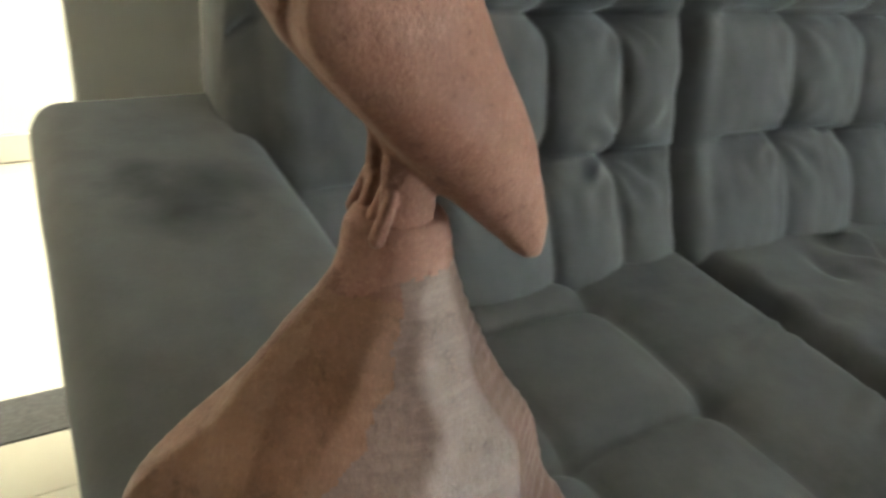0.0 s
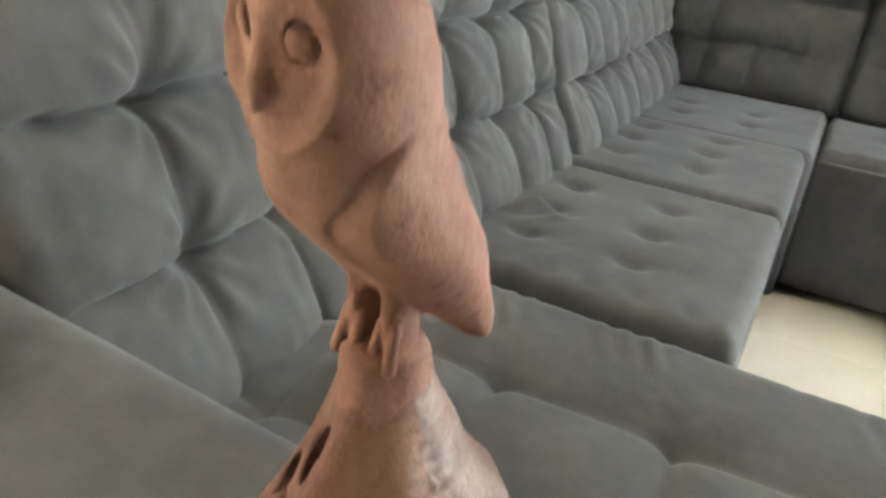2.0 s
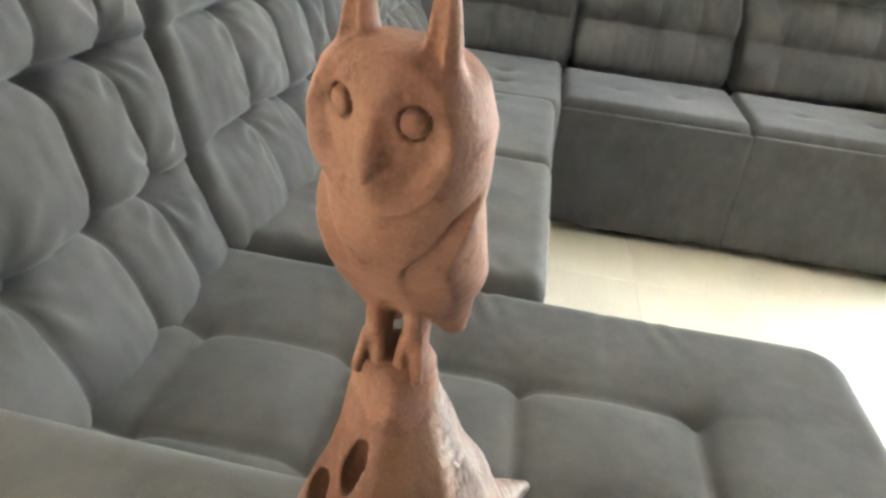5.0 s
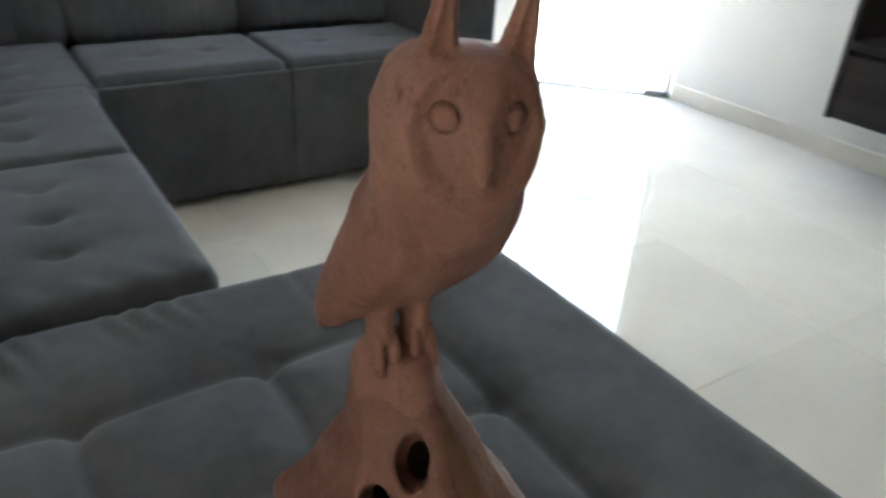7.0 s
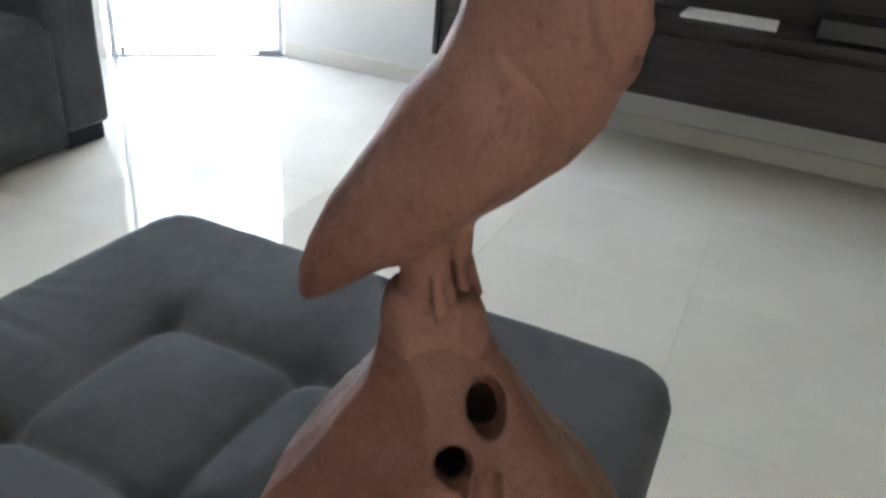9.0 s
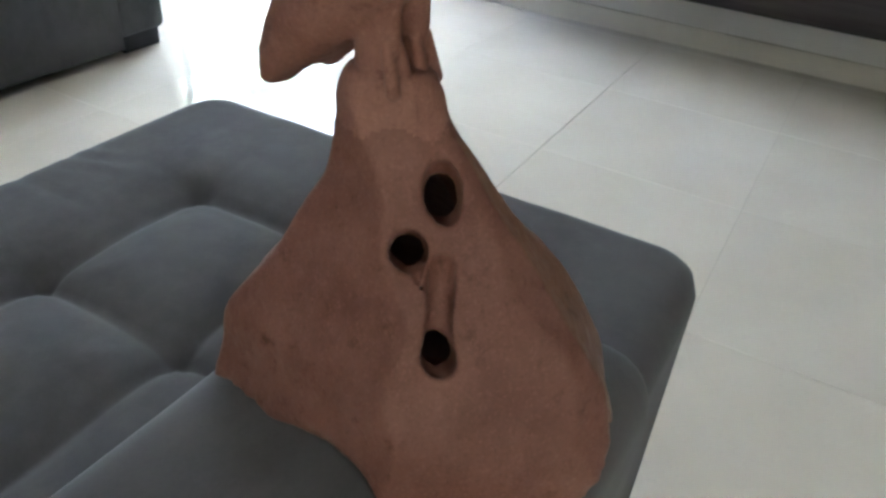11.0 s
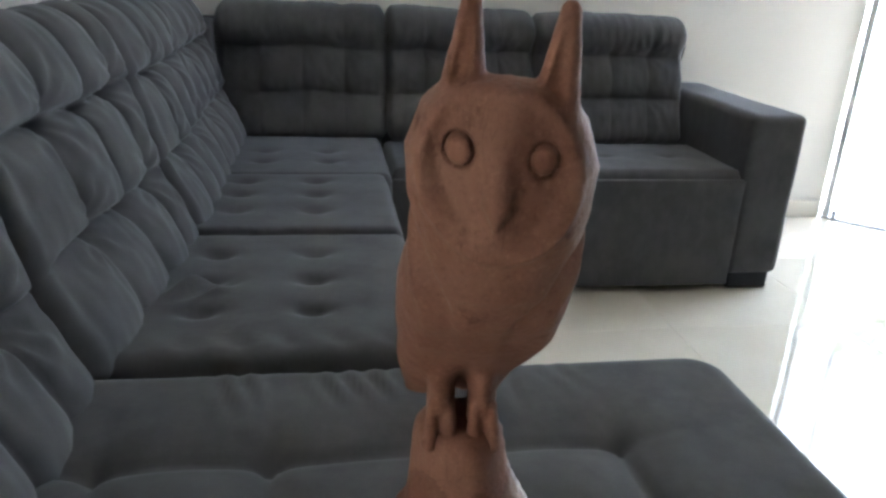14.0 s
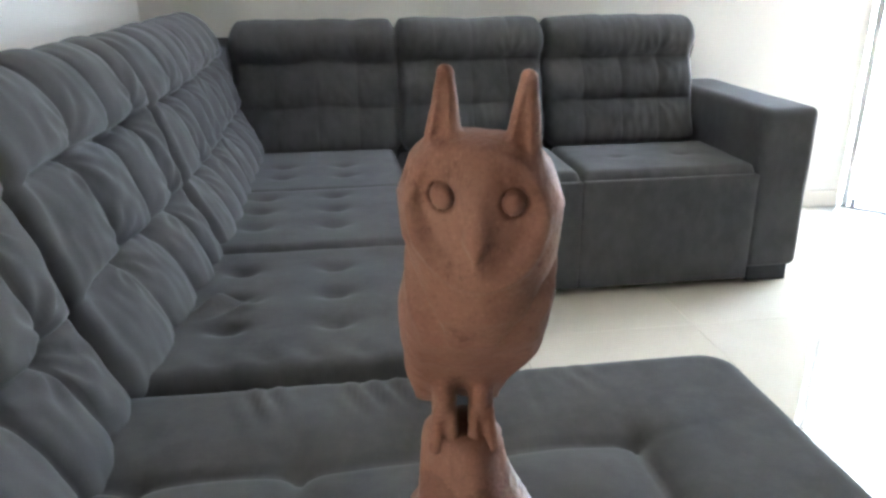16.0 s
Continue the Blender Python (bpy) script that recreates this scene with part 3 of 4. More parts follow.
single = module("sofa_module", "grey suede short-sofa seat with a smooth dark front", (0.45, 2.4, 0))
seat(single, (0.156, 2.03), (0.752, 2.46), 0.455, buttons([(0.35, 2.24), (0.55, 2.24)], 0.007))
back_cushion(single, pose(0.464, 2.56, 0, 0, 0, 180), 0.572, FAR_PROFILE, 4, [0.62, 0.78], 0.022, 8, wave=0.006, flat_top=True, fold=0.25)
backing(single, (0.178, 2.748, 0.04), (0.75, 2.83, 0.86))
front_panel(single, 0.156, 0.7545)

single = module("end_sofa", "grey suede end seat with a broad padded arm", (1.1, 2.4, 0))
seat(single, (0.757, 2.03), (1.394, 2.46), 0.455, buttons([(0.95, 2.24), (1.2, 2.24)], 0.007))
back_cushion(single, pose(1.065, 2.56, 0, 0, 0, 180), 0.62, FAR_PROFILE, 4, [0.62, 0.78], 0.022, 9, wave=0.006, flat_top=True, fold=0.25)
backing(single, (0.756, 2.748, 0.04), (1.39, 2.83, 0.86))
front_panel(single, 0.7545, 1.394)
padded_arm(single, (1.397, 2.03, 0), (1.60, 2.84, 0.648), 0.028, FABRIC)


# ---- clay owl ----
def surface_net(field, origin, step):
    """A quad mesh of the zero level of a sampled field (negative inside)."""
    s = field < 0
    nx, ny, nz = field.shape
    acc = np.zeros((nx - 1, ny - 1, nz - 1, 3))
    cnt = np.zeros((nx - 1, ny - 1, nz - 1))
    corners = [(i, j, k) for i in (0, 1) for j in (0, 1) for k in (0, 1)]
    for a in corners:
        for ax in range(3):
            if a[ax] == 1:
                continue
            b = list(a)
            b[ax] = 1
            va = field[a[0]:nx - 1 + a[0], a[1]:ny - 1 + a[1], a[2]:nz - 1 + a[2]]
            vb = field[b[0]:nx - 1 + b[0], b[1]:ny - 1 + b[1], b[2]:nz - 1 + b[2]]
            cross = (va < 0) != (vb < 0)
            den = np.where(cross, va - vb, 1.0)
            f = np.where(cross, va / den, 0.0)
            for d in range(3):
                acc[..., d] += np.where(cross, a[d] + (f if d == ax else 0.0), 0.0)
            cnt += cross
    live = cnt > 0
    ids = -np.ones(live.shape, np.int64)
    ids[live] = np.arange(live.sum())
    cell = np.argwhere(live)
    verts = (cell + acc[live] / cnt[live][:, None]) * step + np.array(origin)
    faces = []
    for ax in range(3):
        o = [0, 1, 2]
        o.remove(ax)
        lo = [slice(1, -1)] * 3
        lo[ax] = slice(0, -1)
        hi = list(lo)
        hi[ax] = slice(1, None)
        lo, hi = [slice(x.start, x.stop) for x in lo], [slice(x.start, x.stop) for x in hi]
        a, b = s[tuple(lo)], s[tuple(hi)]
        for flip, m in ((False, a & ~b), (True, ~a & b)):
            p = np.argwhere(m)
            p[:, o[0]] += 1
            p[:, o[1]] += 1
            quad = []
            for du, dv in ((-1, -1), (0, -1), (0, 0), (-1, 0)):
                q = p.copy()
                q[:, o[0]] += du
                q[:, o[1]] += dv
                quad.append(ids[q[:, 0], q[:, 1], q[:, 2]])
            quad = np.stack(quad, 1)
            if flip != (ax == 1):
                quad = quad[:, ::-1]
            faces.append(quad)
    return verts, np.concatenate(faces)


def smin(a, b, k):
    h = np.clip(0.5 + 0.5 * (b - a) / k, 0, 1)
    return b * (1 - h) + a * h - k * h * (1 - h)


def smax(a, b, k):
    return -smin(-a, -b, k)


def capsule(X, Y, Z, a, b, ra, rb):
    a, b = np.array(a, float), np.array(b, float)
    d = b - a
    h = np.clip(((X - a[0]) * d[0] + (Y - a[1]) * d[1] + (Z - a[2]) * d[2]) / d.dot(d), 0, 1)
    return np.sqrt((X - a[0] - h * d[0]) ** 2 + (Y - a[1] - h * d[1]) ** 2 + (Z - a[2] - h * d[2]) ** 2) - (ra + (rb - ra) * h)


def ellipsoid(X, Y, Z, c, r):
    q = np.sqrt(((X - c[0]) / r[0]) ** 2 + ((Y - c[1]) / r[1]) ** 2 + ((Z - c[2]) / r[2]) ** 2)
    return (q - 1) * min(r)


def step_up(v, lo, hi):
    w = np.clip((v - lo) / (hi - lo), 0, 1)
    return w * w * (3 - 2 * w)


def grain(X, Y, Z, f, seed):
    return (np.sin(X * f + seed + 1.7 * np.sin(Y * f * 0.83 + seed)) * np.sin(Y * f * 1.13 + 2.1 * seed + np.sin(Z * f * 0.71)) * np.sin(Z * f * 0.93 + 0.6 * seed + 1.3 * np.sin(X * f * 0.57)))


OWL_TURN = radians(6.0)
OWL_SIZE = 0.945
# height, middle (behind), half depth, half width of the body
BODY = np.array([
    (0.868, 0.0600, 0.0040, 0.0150), (0.876, 0.0570, 0.0100, 0.0195), (0.885, 0.0520, 0.0165, 0.0232), (0.900, 0.0410, 0.0240, 0.0265), (0.920, 0.0250, 0.0325, 0.0295), (0.940, 0.0075, 0.0375, 0.0327), (0.960, -0.0085, 0.0410, 0.0330), (0.977, -0.0185, 0.0415, 0.0330),
    (0.992, -0.0268, 0.0374, 0.0318), (1.010, -0.0342, 0.0353, 0.0350), (1.028, -0.0370, 0.0333, 0.0362), (1.044, -0.0380, 0.0305, 0.0305), (1.054, -0.0375, 0.0270, 0.0222), (1.060, -0.0380, 0.0180, 0.0163), (1.063, -0.0385, 0.0060, 0.0055)])
# upper faces of the rock: azimuth, reach at the top, reach at the foot, which flare
ROCK = [(171, 0.0195, 0.0640, 1), (214, 0.0085, 0.0880, 0), (249, 0.0150, 0.1320, 0), (294, 0.0190, 0.1320, 0), (322, 0.0160, 0.1190, 0),
        (350, 0.0180, 0.0950, 0), (11, 0.0205, 0.0910, 0), (46, 0.0235, 0.0990, 0), (80, 0.0225, 0.1000, 0), (105, 0.0211, 0.0965, 1)]
FLARE_AT = [0, 0.08, 0.20, 0.38, 0.56, 0.74, 0.88, 1.0, 1.3]
FLARES = ([0, 0.080, 0.232, 0.430, 0.720, 0.865, 0.938, 1.0, 1.05], [0, 0.032, 0.080, 0.290, 0.565, 0.845, 0.942, 1.0, 1.05])


def flare(w, k):
    return sum(np.interp(w + o, FLARE_AT, FLARES[k]) for o in (-0.06, -0.03, 0.0, 0.03, 0.06)) / 5


def head_frame(x, y, Z):
    """The head is turned and tilted a little against the body."""
    w = step_up(Z, 0.972, 1.006)
    a = radians(7.5) * w
    xh, yh = x - 0.0042 * w, y + 0.035
    xt, yt = np.cos(a) * xh - np.sin(a) * yh, np.sin(a) * xh + np.cos(a) * yh
    return xt, yt - 0.035, Z + 0.070 * xt * w


def owl_field(X, Y, Z):
    c, s = math.cos(OWL_TURN), math.sin(OWL_TURN)
    x, y, Z = head_frame(c * X - s * Y, s * X + c * Y, Z)
    cy, hy, hx = (np.interp(Z, BODY[:, 0], BODY[:, k]) for k in (1, 2, 3))
    cx = 0.0042 * step_up(Z, 0.90, 0.94) * (1 - 0.5 * step_up(Z, 0.975, 1.0))
    p = 2.12 + 0.25 * (1 - step_up(Z, 0.93, 0.965))
    p = p + 0.55 * step_up(Z, 1.0, 1.016) * step_up(cy - y, 0.0, 0.02) * step_up(-x, 0.0, 0.015)
    hx = hx - 0.0017 * step_up(x, 0.0, 0.02) * step_up(Z, 0.995, 1.010)
    q = ((np.abs(x - cx) / hx) ** p + (np.abs(y - cy) / hy) ** p) ** (1 / p)
    d = (q - 1) * np.minimum(hx, hy) * 0.85
    d = smax(d, 0.870 - Z, 0.006)
    d = smax(d, Z - 1.0575 + 0.15 * (y + 0.055), 0.010)
    front = step_up(cy - y, 0.006, 0.016)
    # face: two hollow cheeks that meet in a ridge, sunk inside a raised rim
    xm = x - 0.0012
    disc_r = np.sqrt((xm / 0.0278) ** 2 + ((Z - 1.0265) / 0.0308) ** 2)
    low = step_up(1.034 - Z, 0.0, 0.016)
    disc = 1 - step_up(disc_r, 0.80 - 0.12 * low, 1.0 + 0.03 * low)
    round_ = 0.0026 + 0.006 * step_up(Z, 1.028, 1.05)
    wedge = np.sqrt(xm ** 2 + round_ ** 2) - round_
    hollow = np.exp(-(((np.abs(xm) - 0.0125) / 0.0085) ** 2)) * np.exp(-(((Z - 1.017) / 0.014) ** 2))
    hollow = hollow + 0.55 * np.exp(-(((np.abs(xm) - 0.0150) / 0.009) ** 2)) * np.exp(-(((Z - 1.034) / 0.012) ** 2))
    cheek = (-y - 0.0682 + 0.43 * wedge + 0.0013 * hollow + 0.20 * np.clip(Z - 1.036, 0, 1) + 0.10 * np.clip(1.008 - Z, 0, 1)) / 1.12
    d = np.where(disc > 0, np.maximum(d, cheek * disc + d * (1 - disc)), d)
    d = d - 0.0008 * front * np.exp(-(((disc_r - 1.03) / 0.05) ** 2)) * low
    # beak
    d = smin(d, capsule(x, y, Z, (0.0012, -0.0635, 1.032), (0.0010, -0.0678, 1.0165), 0.0016, 0.0042), 0.005)
    d = smin(d, capsule(x, y, Z, (0.0010, -0.0676, 1.018), (0.0008, -0.0702, 1.0085), 0.0040, 0.0012), 0.002)
    # ears, each with a groove down its front
    for bx, tx, tz in ((-0.0135, -0.0118, 1.0790), (0.0180, 0.0198, 1.0795)):
        ear = capsule(x, y, Z, (bx, -0.049, 1.046), (tx, -0.0555, tz), 0.0088, 0.0034)
        ear = smax(ear, -capsule(x, y, Z, (bx - 0.0010, -0.0582, 1.053), (tx - 0.0006, -0.0597, tz - 0.0045), 0.0042, 0.0015), 0.0008)
        d = smin(d, ear, 0.0028)
    # eyes: a ring groove round a low dome
    for sx in (-1, 1):
        r = np.sqrt((1.15 * (x - 0.0012 - sx * 0.0143)) ** 2 + (Z - 1.0322) ** 2)
        d = d + 0.0027 * front * np.exp(-(((r - 0.0059) / 0.00055) ** 2))
        d = d - 0.0030 * front * np.sqrt(np.clip(1 - (r / 0.0054) ** 2, 0, 1))
    # wings: blunt at the shoulder, straight along the lower edge
    py, pz = y - 0.006, Z - 0.9285
    lon, lat = py * 0.691 - pz * 0.723, py * 0.723 + pz * 0.691
    rr = 0.031
    q1, q2 = rr - (lat + 0.0165), rr - (lon + 0.0815)
    edge = np.sqrt(np.maximum(q1, 0) ** 2 + np.maximum(q2, 0) ** 2) + np.minimum(np.maximum(q1, q2), 0) - rr
    side = step_up(np.abs(x), 0.009, 0.016)
    fade = 1 - step_up(lat, 0.004, 0.030)
    d = d - 0.0031 * side * fade * (1 - step_up(edge, -0.0030, 0.0008))
    d = d + 0.0020 * side * fade * np.exp(-(((edge - 0.001) / 0.0018) ** 2))
    # a shallow seam runs up each side from the wing
    d = d + 0.0003 * side * np.exp(-(((lat + 0.0010 - 0.5 * (lon + 0.05)) / 0.0016) ** 2)) * step_up(-0.062 - lon, 0, 0.01)
    # the two wing tips part behind
    d = d + 0.004 * np.exp(-((x / 0.004) ** 2)) * step_up(0.885 - Z, 0, 0.02)
    # legs and toes
    for sx in (-1, 1):
        leg = (np.sqrt(((x - sx * 0.0098) / 0.0066) ** 2 + ((y - 0.003) / 0.0120) ** 2) - 1) * 0.0064
        leg = np.maximum(leg, np.maximum(Z - 0.935, 0.868 - Z))
        d = smin(d, leg, 0.007)
        for off in (-0.0037, 0.0037):
            d = smin(d, capsule(x, y, Z, (sx * 0.0098 + off, -0.0055, 0.900), (sx * 0.0103 + off * 1.3, -0.0110, 0.8815), 0.0027, 0.0036), 0.0011)
    rough = step_up(grain(X, Y, Z, 45, 3.0), -0.1, 0.5)
    return d + 0.00016 * grain(X, Y, Z, 260, 1.0) + 0.00022 * rough * grain(X, Y, Z, 900, 0.3)


def rock_field(X, Y, Z):
    d = None
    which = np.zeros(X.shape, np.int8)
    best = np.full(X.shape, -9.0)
    w = (0.875 - Z) / 0.175
    spread = [flare(w, k) for k in (0, 1)]
    for k, (az, top, reach, kind) in enumerate(ROCK):
        a = radians(az)
        u = X * math.cos(a) + Y * math.sin(a)
        f = (u - top - (reach - top) * spread[kind]) * 0.82
        f = f + 0.0012 * np.sin(7 * (Z - 0.7) * 14 + k * 2.1) * np.clip((0.85 - Z) / 0.05, 0, 1)
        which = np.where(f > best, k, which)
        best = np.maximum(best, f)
        d = f if d is None else smax(d, f, 0.0012)
    d = smax(d, Z - 0.880, 0.008)
    neck = np.sqrt((X / 0.0175) ** 2 + ((Y - 0.003) / 0.0195) ** 2)
    d = smin(d, smax((neck - 1) * 0.017, Z - 0.887, 0.008), 0.014)
    cavity = np.maximum(d + 0.0135, 0.714 - Z)
    # spur of clay left at one foot corner
    d = smin(d, capsule(X, Y, Z, (0.062, 0.076, 0.710), (0.091, 0.112, 0.701), 0.022, 0.0050), 0.022)
    # uneven foot, bitten away between its corners
    foot = 0.692 + 0.004 * np.sin(70 * X + 1) * np.cos(60 * Y)
    d = np.maximum(d, foot - Z)
    for c, r in (((0.014, -0.128, 0.688), (0.028, 0.020, 0.032)), ((-0.080, 0.008, 0.686), (0.022, 0.052, 0.026)), ((0.084, -0.072, 0.685), (0.030, 0.034, 0.024))):
        d = smax(d, -ellipsoid(X, Y, Z, c, r), 0.004)
    # hollows bored into one face
    a = radians(221 - 270)
    for c, r in (((-0.0080, -0.0325, 0.8360), (0.0098, 0.011, 0.0158)), ((-0.0258, -0.0262, 0.8115), (0.0102, 0.010, 0.0098)), ((-0.0385, -0.0530, 0.7697), (0.0090, 0.012, 0.0112))):
        ux, uy = (X - c[0]) * math.cos(a) + (Y - c[1]) * math.sin(a), -(X - c[0]) * math.sin(a) + (Y - c[1]) * math.cos(a)
        d = smax(d, -ellipsoid(ux, uy, Z - c[2], (0, 0.001, 0), r), 0.0012)
        d = smax(d, -ellipsoid(ux - 0.001, uy, Z - c[2] + 0.30 * r[2] + 0.2 * uy, (0, 0.004, 0), (r[0] * 0.78, 0.055, r[2] * 0.66)), 0.0012)
    # the rock is hollow
    d = np.maximum(d, -np.maximum(cavity, Z - 0.862))
    for a_, b_, ra, rb in (((-0.0225, -0.0432, 0.807), (-0.0385, -0.0528, 0.776), 0.0066, 0.0074), ((-0.0290, -0.0325, 0.807), (-0.0325, -0.0375, 0.797), 0.0032, 0.0012)):
        d = smax(d, -capsule(X, Y, Z, a_, b_, ra, rb), 0.0015)
    d = d + 0.0006 * grain(X, Y, Z, 90, 0.4) + 0.00025 * grain(X, Y, Z, 420, 2.2)
    az = np.arctan2(Y, X)
    # strata scraped into the pale side
    bare = step_up(X, 0.004, 0.02) * step_up(Y + 0.9 * X, 0.0, 0.02)
    d = d + 0.00035 * bare * np.sin(820 * Z + 5 * np.sin(50 * X + 1) + 4 * np.sin(42 * Y)) * step_up(grain(X, Y, Z, 60, 1.7), -0.4, 0.3)
    # crumbling crust along one broken edge
    crust = np.exp(-(((np.abs(np.angle(np.exp(1j * (az - radians(345))))) - 0.0) / 0.22) ** 2)) * step_up(0.872 - Z, 0, 0.01)
    d = d - 0.0011 * crust * np.maximum(0, grain(X, Y, Z, 520, 1.1))
    return d, which


def grid(lo, hi, h):
    axes = [np.arange(lo[k], hi[k], h) for k in range(3)]
    return np.meshgrid(*axes, indexing="ij")


def snap(v, field):
    """Pull the vertices of a surface net onto the surface itself."""
    for _ in range(2):
        x, y, z = v[:, 0], v[:, 1], v[:, 2]
        f, e = field(x, y, z), 0.0004
        g = np.stack([(field(x + e, y, z) - f) / e, (field(x, y + e, z) - f) / e, (field(x, y, z + e) - f) / e], 1)
        move = f[:, None] * g / np.maximum((g * g).sum(1), 0.15)[:, None]
        v = v - np.clip(move, -0.0008, 0.0008)
    return v


def statue():
    h1, h2 = 0.0010, 0.0020
    lo1, hi1 = (-0.048, -0.086, 0.860), (0.048, 0.080, 1.088)
    X, Y, Z = grid(lo1, hi1, h1)
    v1, f1 = surface_net(owl_field(X, Y, Z), lo1, h1)
    v1 = snap(v1, owl_field)
    lo2, hi2 = (-0.100, -0.150, 0.682), (0.134, 0.150, 0.892)
    X, Y, Z = grid(lo2, hi2, h2)
    d, which = rock_field(X, Y, Z)
    v2, f2 = surface_net(d, lo2, h2)
    v2 = snap(v2, lambda a, b, c: rock_field(a, b, c)[0])
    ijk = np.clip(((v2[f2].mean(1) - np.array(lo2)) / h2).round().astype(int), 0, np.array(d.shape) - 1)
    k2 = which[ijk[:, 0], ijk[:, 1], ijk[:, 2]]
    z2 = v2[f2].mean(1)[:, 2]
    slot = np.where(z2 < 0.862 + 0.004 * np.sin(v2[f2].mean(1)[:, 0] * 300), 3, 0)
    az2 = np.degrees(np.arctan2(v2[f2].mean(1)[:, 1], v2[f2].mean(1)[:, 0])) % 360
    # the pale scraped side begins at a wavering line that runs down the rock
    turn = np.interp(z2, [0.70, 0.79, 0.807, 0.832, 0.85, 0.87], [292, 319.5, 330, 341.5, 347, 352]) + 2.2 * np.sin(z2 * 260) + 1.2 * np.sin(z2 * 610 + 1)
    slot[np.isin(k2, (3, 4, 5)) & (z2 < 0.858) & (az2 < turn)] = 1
    slot[(az2 >= turn) | (az2 < 96)] = 2
    slot[z2 > 0.866] = 0
    verts = np.concatenate([v1, v2])
    faces = np.concatenate([f1, f2 + len(v1)])
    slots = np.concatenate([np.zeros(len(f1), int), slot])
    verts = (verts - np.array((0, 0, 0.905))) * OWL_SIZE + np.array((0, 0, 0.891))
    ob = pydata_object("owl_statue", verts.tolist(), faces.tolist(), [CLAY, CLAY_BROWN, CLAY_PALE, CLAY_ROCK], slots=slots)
    return tagged(ob, "terracotta owl statue on a rough hollowed clay rock", "statue")


statue()


# ---- media console ----
def console():
    c = thing("media_console", "dark wenge wall-hung media console with an open shelf", "console")
    x0, x1, y0, y1 = 2.62, 2.935, -1.6, 1.215
    part("drawer_front", box_bm((x0, y0, 0.262), (x0 + 0.02, y1, 0.50), 0.003), WENGE, c, smooth=False)
    part("body", box_bm((x0 + 0.021, y0 + 0.01, 0.27), (x1, y1 - 0.01, 0.52), 0.003), WENGE, c, smooth=False)
    part("top", box_bm((x0 - 0.01, y0, 0.522), (x1, y1, 0.555), 0.004), WENGE, c, smooth=False)
    part("side_panel", box_bm((x0 - 0.005, y1 + 0.001, 0.258), (x1, y1 + 0.026, 1.45), 0.003), WENGE, c, smooth=False)
    part("back_panel", box_bm((x1 - 0.03, y0, 0.557), (x1, y1, 1.45), 0.004), WENGE, c, smooth=False)
    return c


console()
tagged(mesh_object("magazine", box_bm((2.69, -0.07, 0.556), (2.89, 0.27, 0.568), 0.002), PAPER, smooth=False), "white magazine lying on the dark console", "magazine")
dvd = thing("set_top_box", "black set-top box on the console", "electronics")
part("case", box_bm((2.66, -0.62, 0.562), (2.90, -0.20, 0.63), 0.006), BLACK, dvd, smooth=False)
for fx, fy in ((2.69, -0.58), (2.69, -0.24), (2.87, -0.58), (2.87, -0.24)):
    part("foot", cyl_bm(0.012, 0.555, 0.563, 12, (fx, fy)), BLACK, dvd, smooth=False)


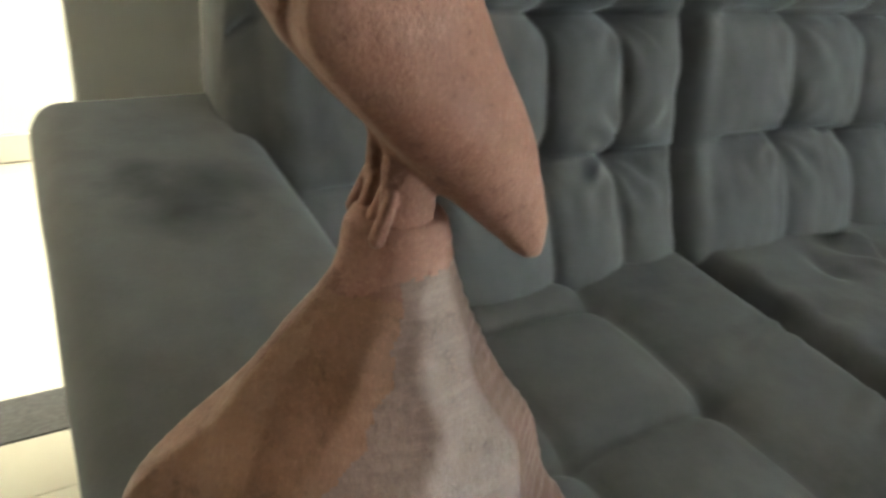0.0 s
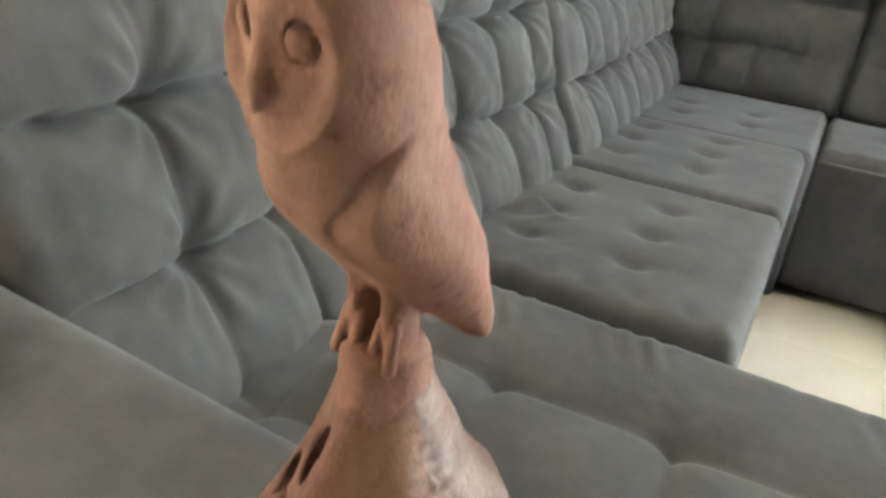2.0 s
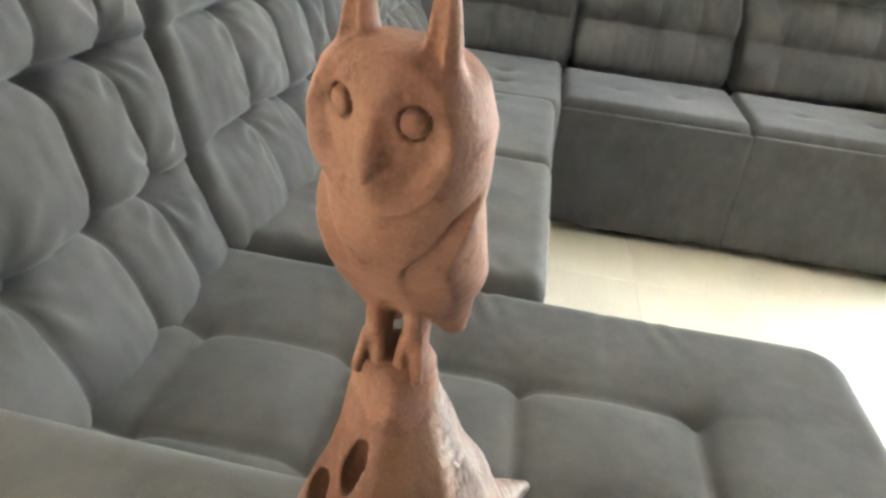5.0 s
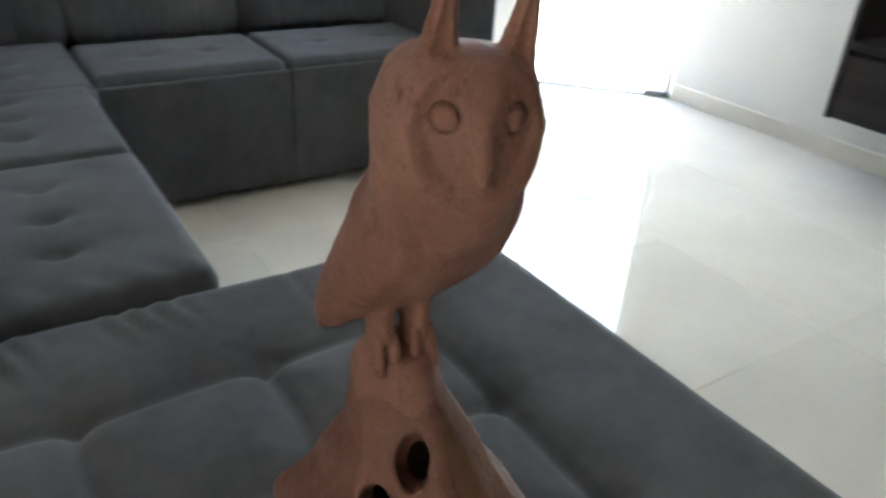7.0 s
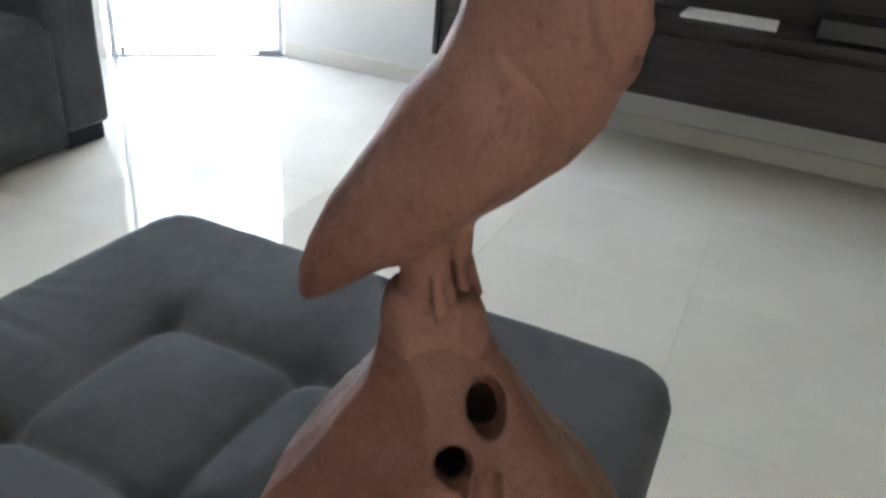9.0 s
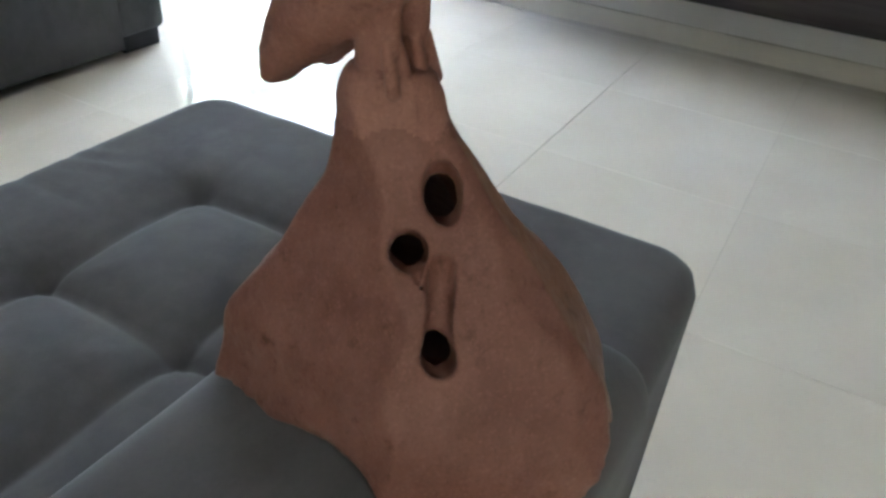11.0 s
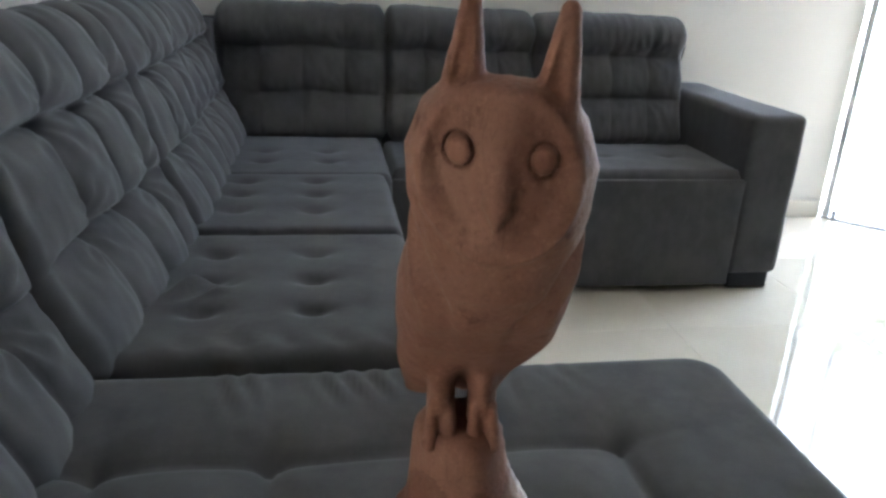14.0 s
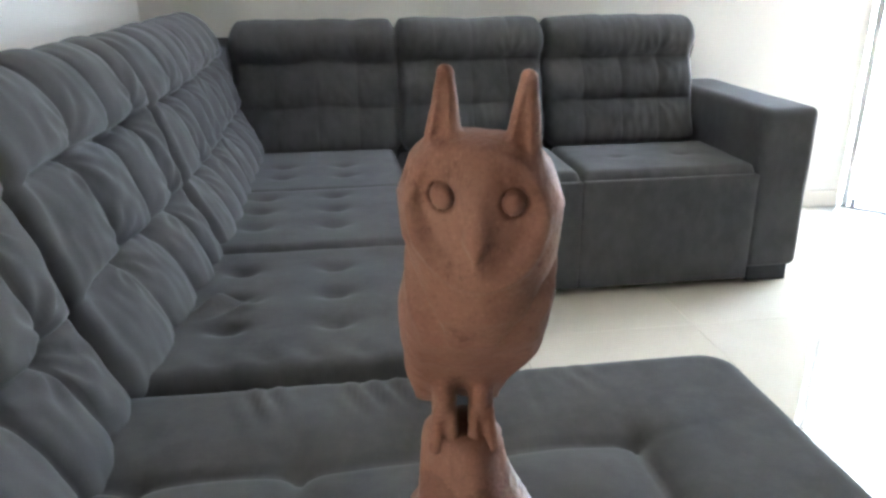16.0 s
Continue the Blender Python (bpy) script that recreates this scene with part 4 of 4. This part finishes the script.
# ---- outside: trees in the yard ----
def tree(at, height, crown, seed):
    rnd = random.Random(seed)
    t = thing("tree", "leafy green tree in bright sun", "tree", "trees outside", at=(at[0], at[1], -0.03))
    t["local"] = 1
    bm = cyl_bm(0.09, 0.0, height * 0.55, 10, r2=0.05)
    tips = []
    for k in range(18):
        a = k * 2.4 + rnd.random()
        b = Vector((math.cos(a), math.sin(a), rnd.uniform(0.3, 1.5))) * crown * rnd.uniform(0.5, 0.8)
        o = Vector((0, 0, height * rnd.uniform(0.4, 0.55)))
        m = Matrix.Translation(o + b / 2) @ b.to_track_quat("Z", "Y").to_matrix().to_4x4()
        bmesh.ops.create_cone(bm, cap_ends=True, segments=6, radius1=0.04, radius2=0.012, depth=b.length, matrix=m)
        tips.append(o + b)
    part("trunk", bm, BARK, t)
    verts, faces = [], []
    for k in range(800):
        c = rnd.choice(tips)
        p = c + Vector((rnd.gauss(0, 1), rnd.gauss(0, 1), rnd.gauss(0, 0.8))) * crown * 0.26
        a, e, s = rnd.uniform(0, 6.28), rnd.uniform(-0.8, 0.8), rnd.uniform(0.05, 0.10)
        u = Vector((math.cos(a), math.sin(a), e * 0.5)).normalized()
        w = u.cross(Vector((rnd.uniform(-1, 1), rnd.uniform(-1, 1), 1))).normalized()
        i = len(verts)
        verts += [tuple(p - u * s), tuple(p + w * s * 0.45 + Vector((0, 0, 0.01))), tuple(p + u * s), tuple(p - w * s * 0.45)]
        faces.append((i, i + 1, i + 2, i + 3))
    pydata_object("crown", verts, faces, [LEAF], t, smooth=False)
    return t


for (tx, ty, hh, cr, sd) in ((4.8, 6.3, 2.9, 0.95, 1), (5.6, 5.5, 3.0, 1.0, 2), (6.4, 4.8, 2.9, 0.95, 3), (6.3, 6.4, 3.3, 1.1, 4)):
    tree((tx, ty), hh, cr, sd)
post = thing("garden_post", "slim grey metal post in the yard", "post", at=(4.62, 5.2, -0.03))
post["local"] = 1
part("shaft", cyl_bm(0.035, 0.0, 3.4, 14), POST_PAINT, post)
part("cap", cyl_bm(0.05, 3.4, 3.44, 14), POST_PAINT, post)


# ---- floor tiles ----
def tiles():
    p, gap = 0.6, 0.0009
    me = bpy.data.meshes.new("tile")
    bm = box_bm((-p / 2 + gap / 2, -p / 2 + gap / 2, -0.009), (p / 2 - gap / 2, p / 2 - gap / 2, 0.0), 0.0008, 1)
    bm.to_mesh(me)
    bm.free()
    me.materials.append(TILE)
    x0, y0 = 1.063 - 0.3, -0.061 - 0.3
    for i in range(-4, 5):
        for j in range(-9, 6):
            x, y = x0 + i * p, y0 + j * p
            if x > 3.2 or x < -2.0 or y > 3.0 or y < -5.5 or x + y > 5.55:
                continue
            t = new("tile", me)
            t.location = (x, y, 0)
            t.parent = FLOOR


tiles()
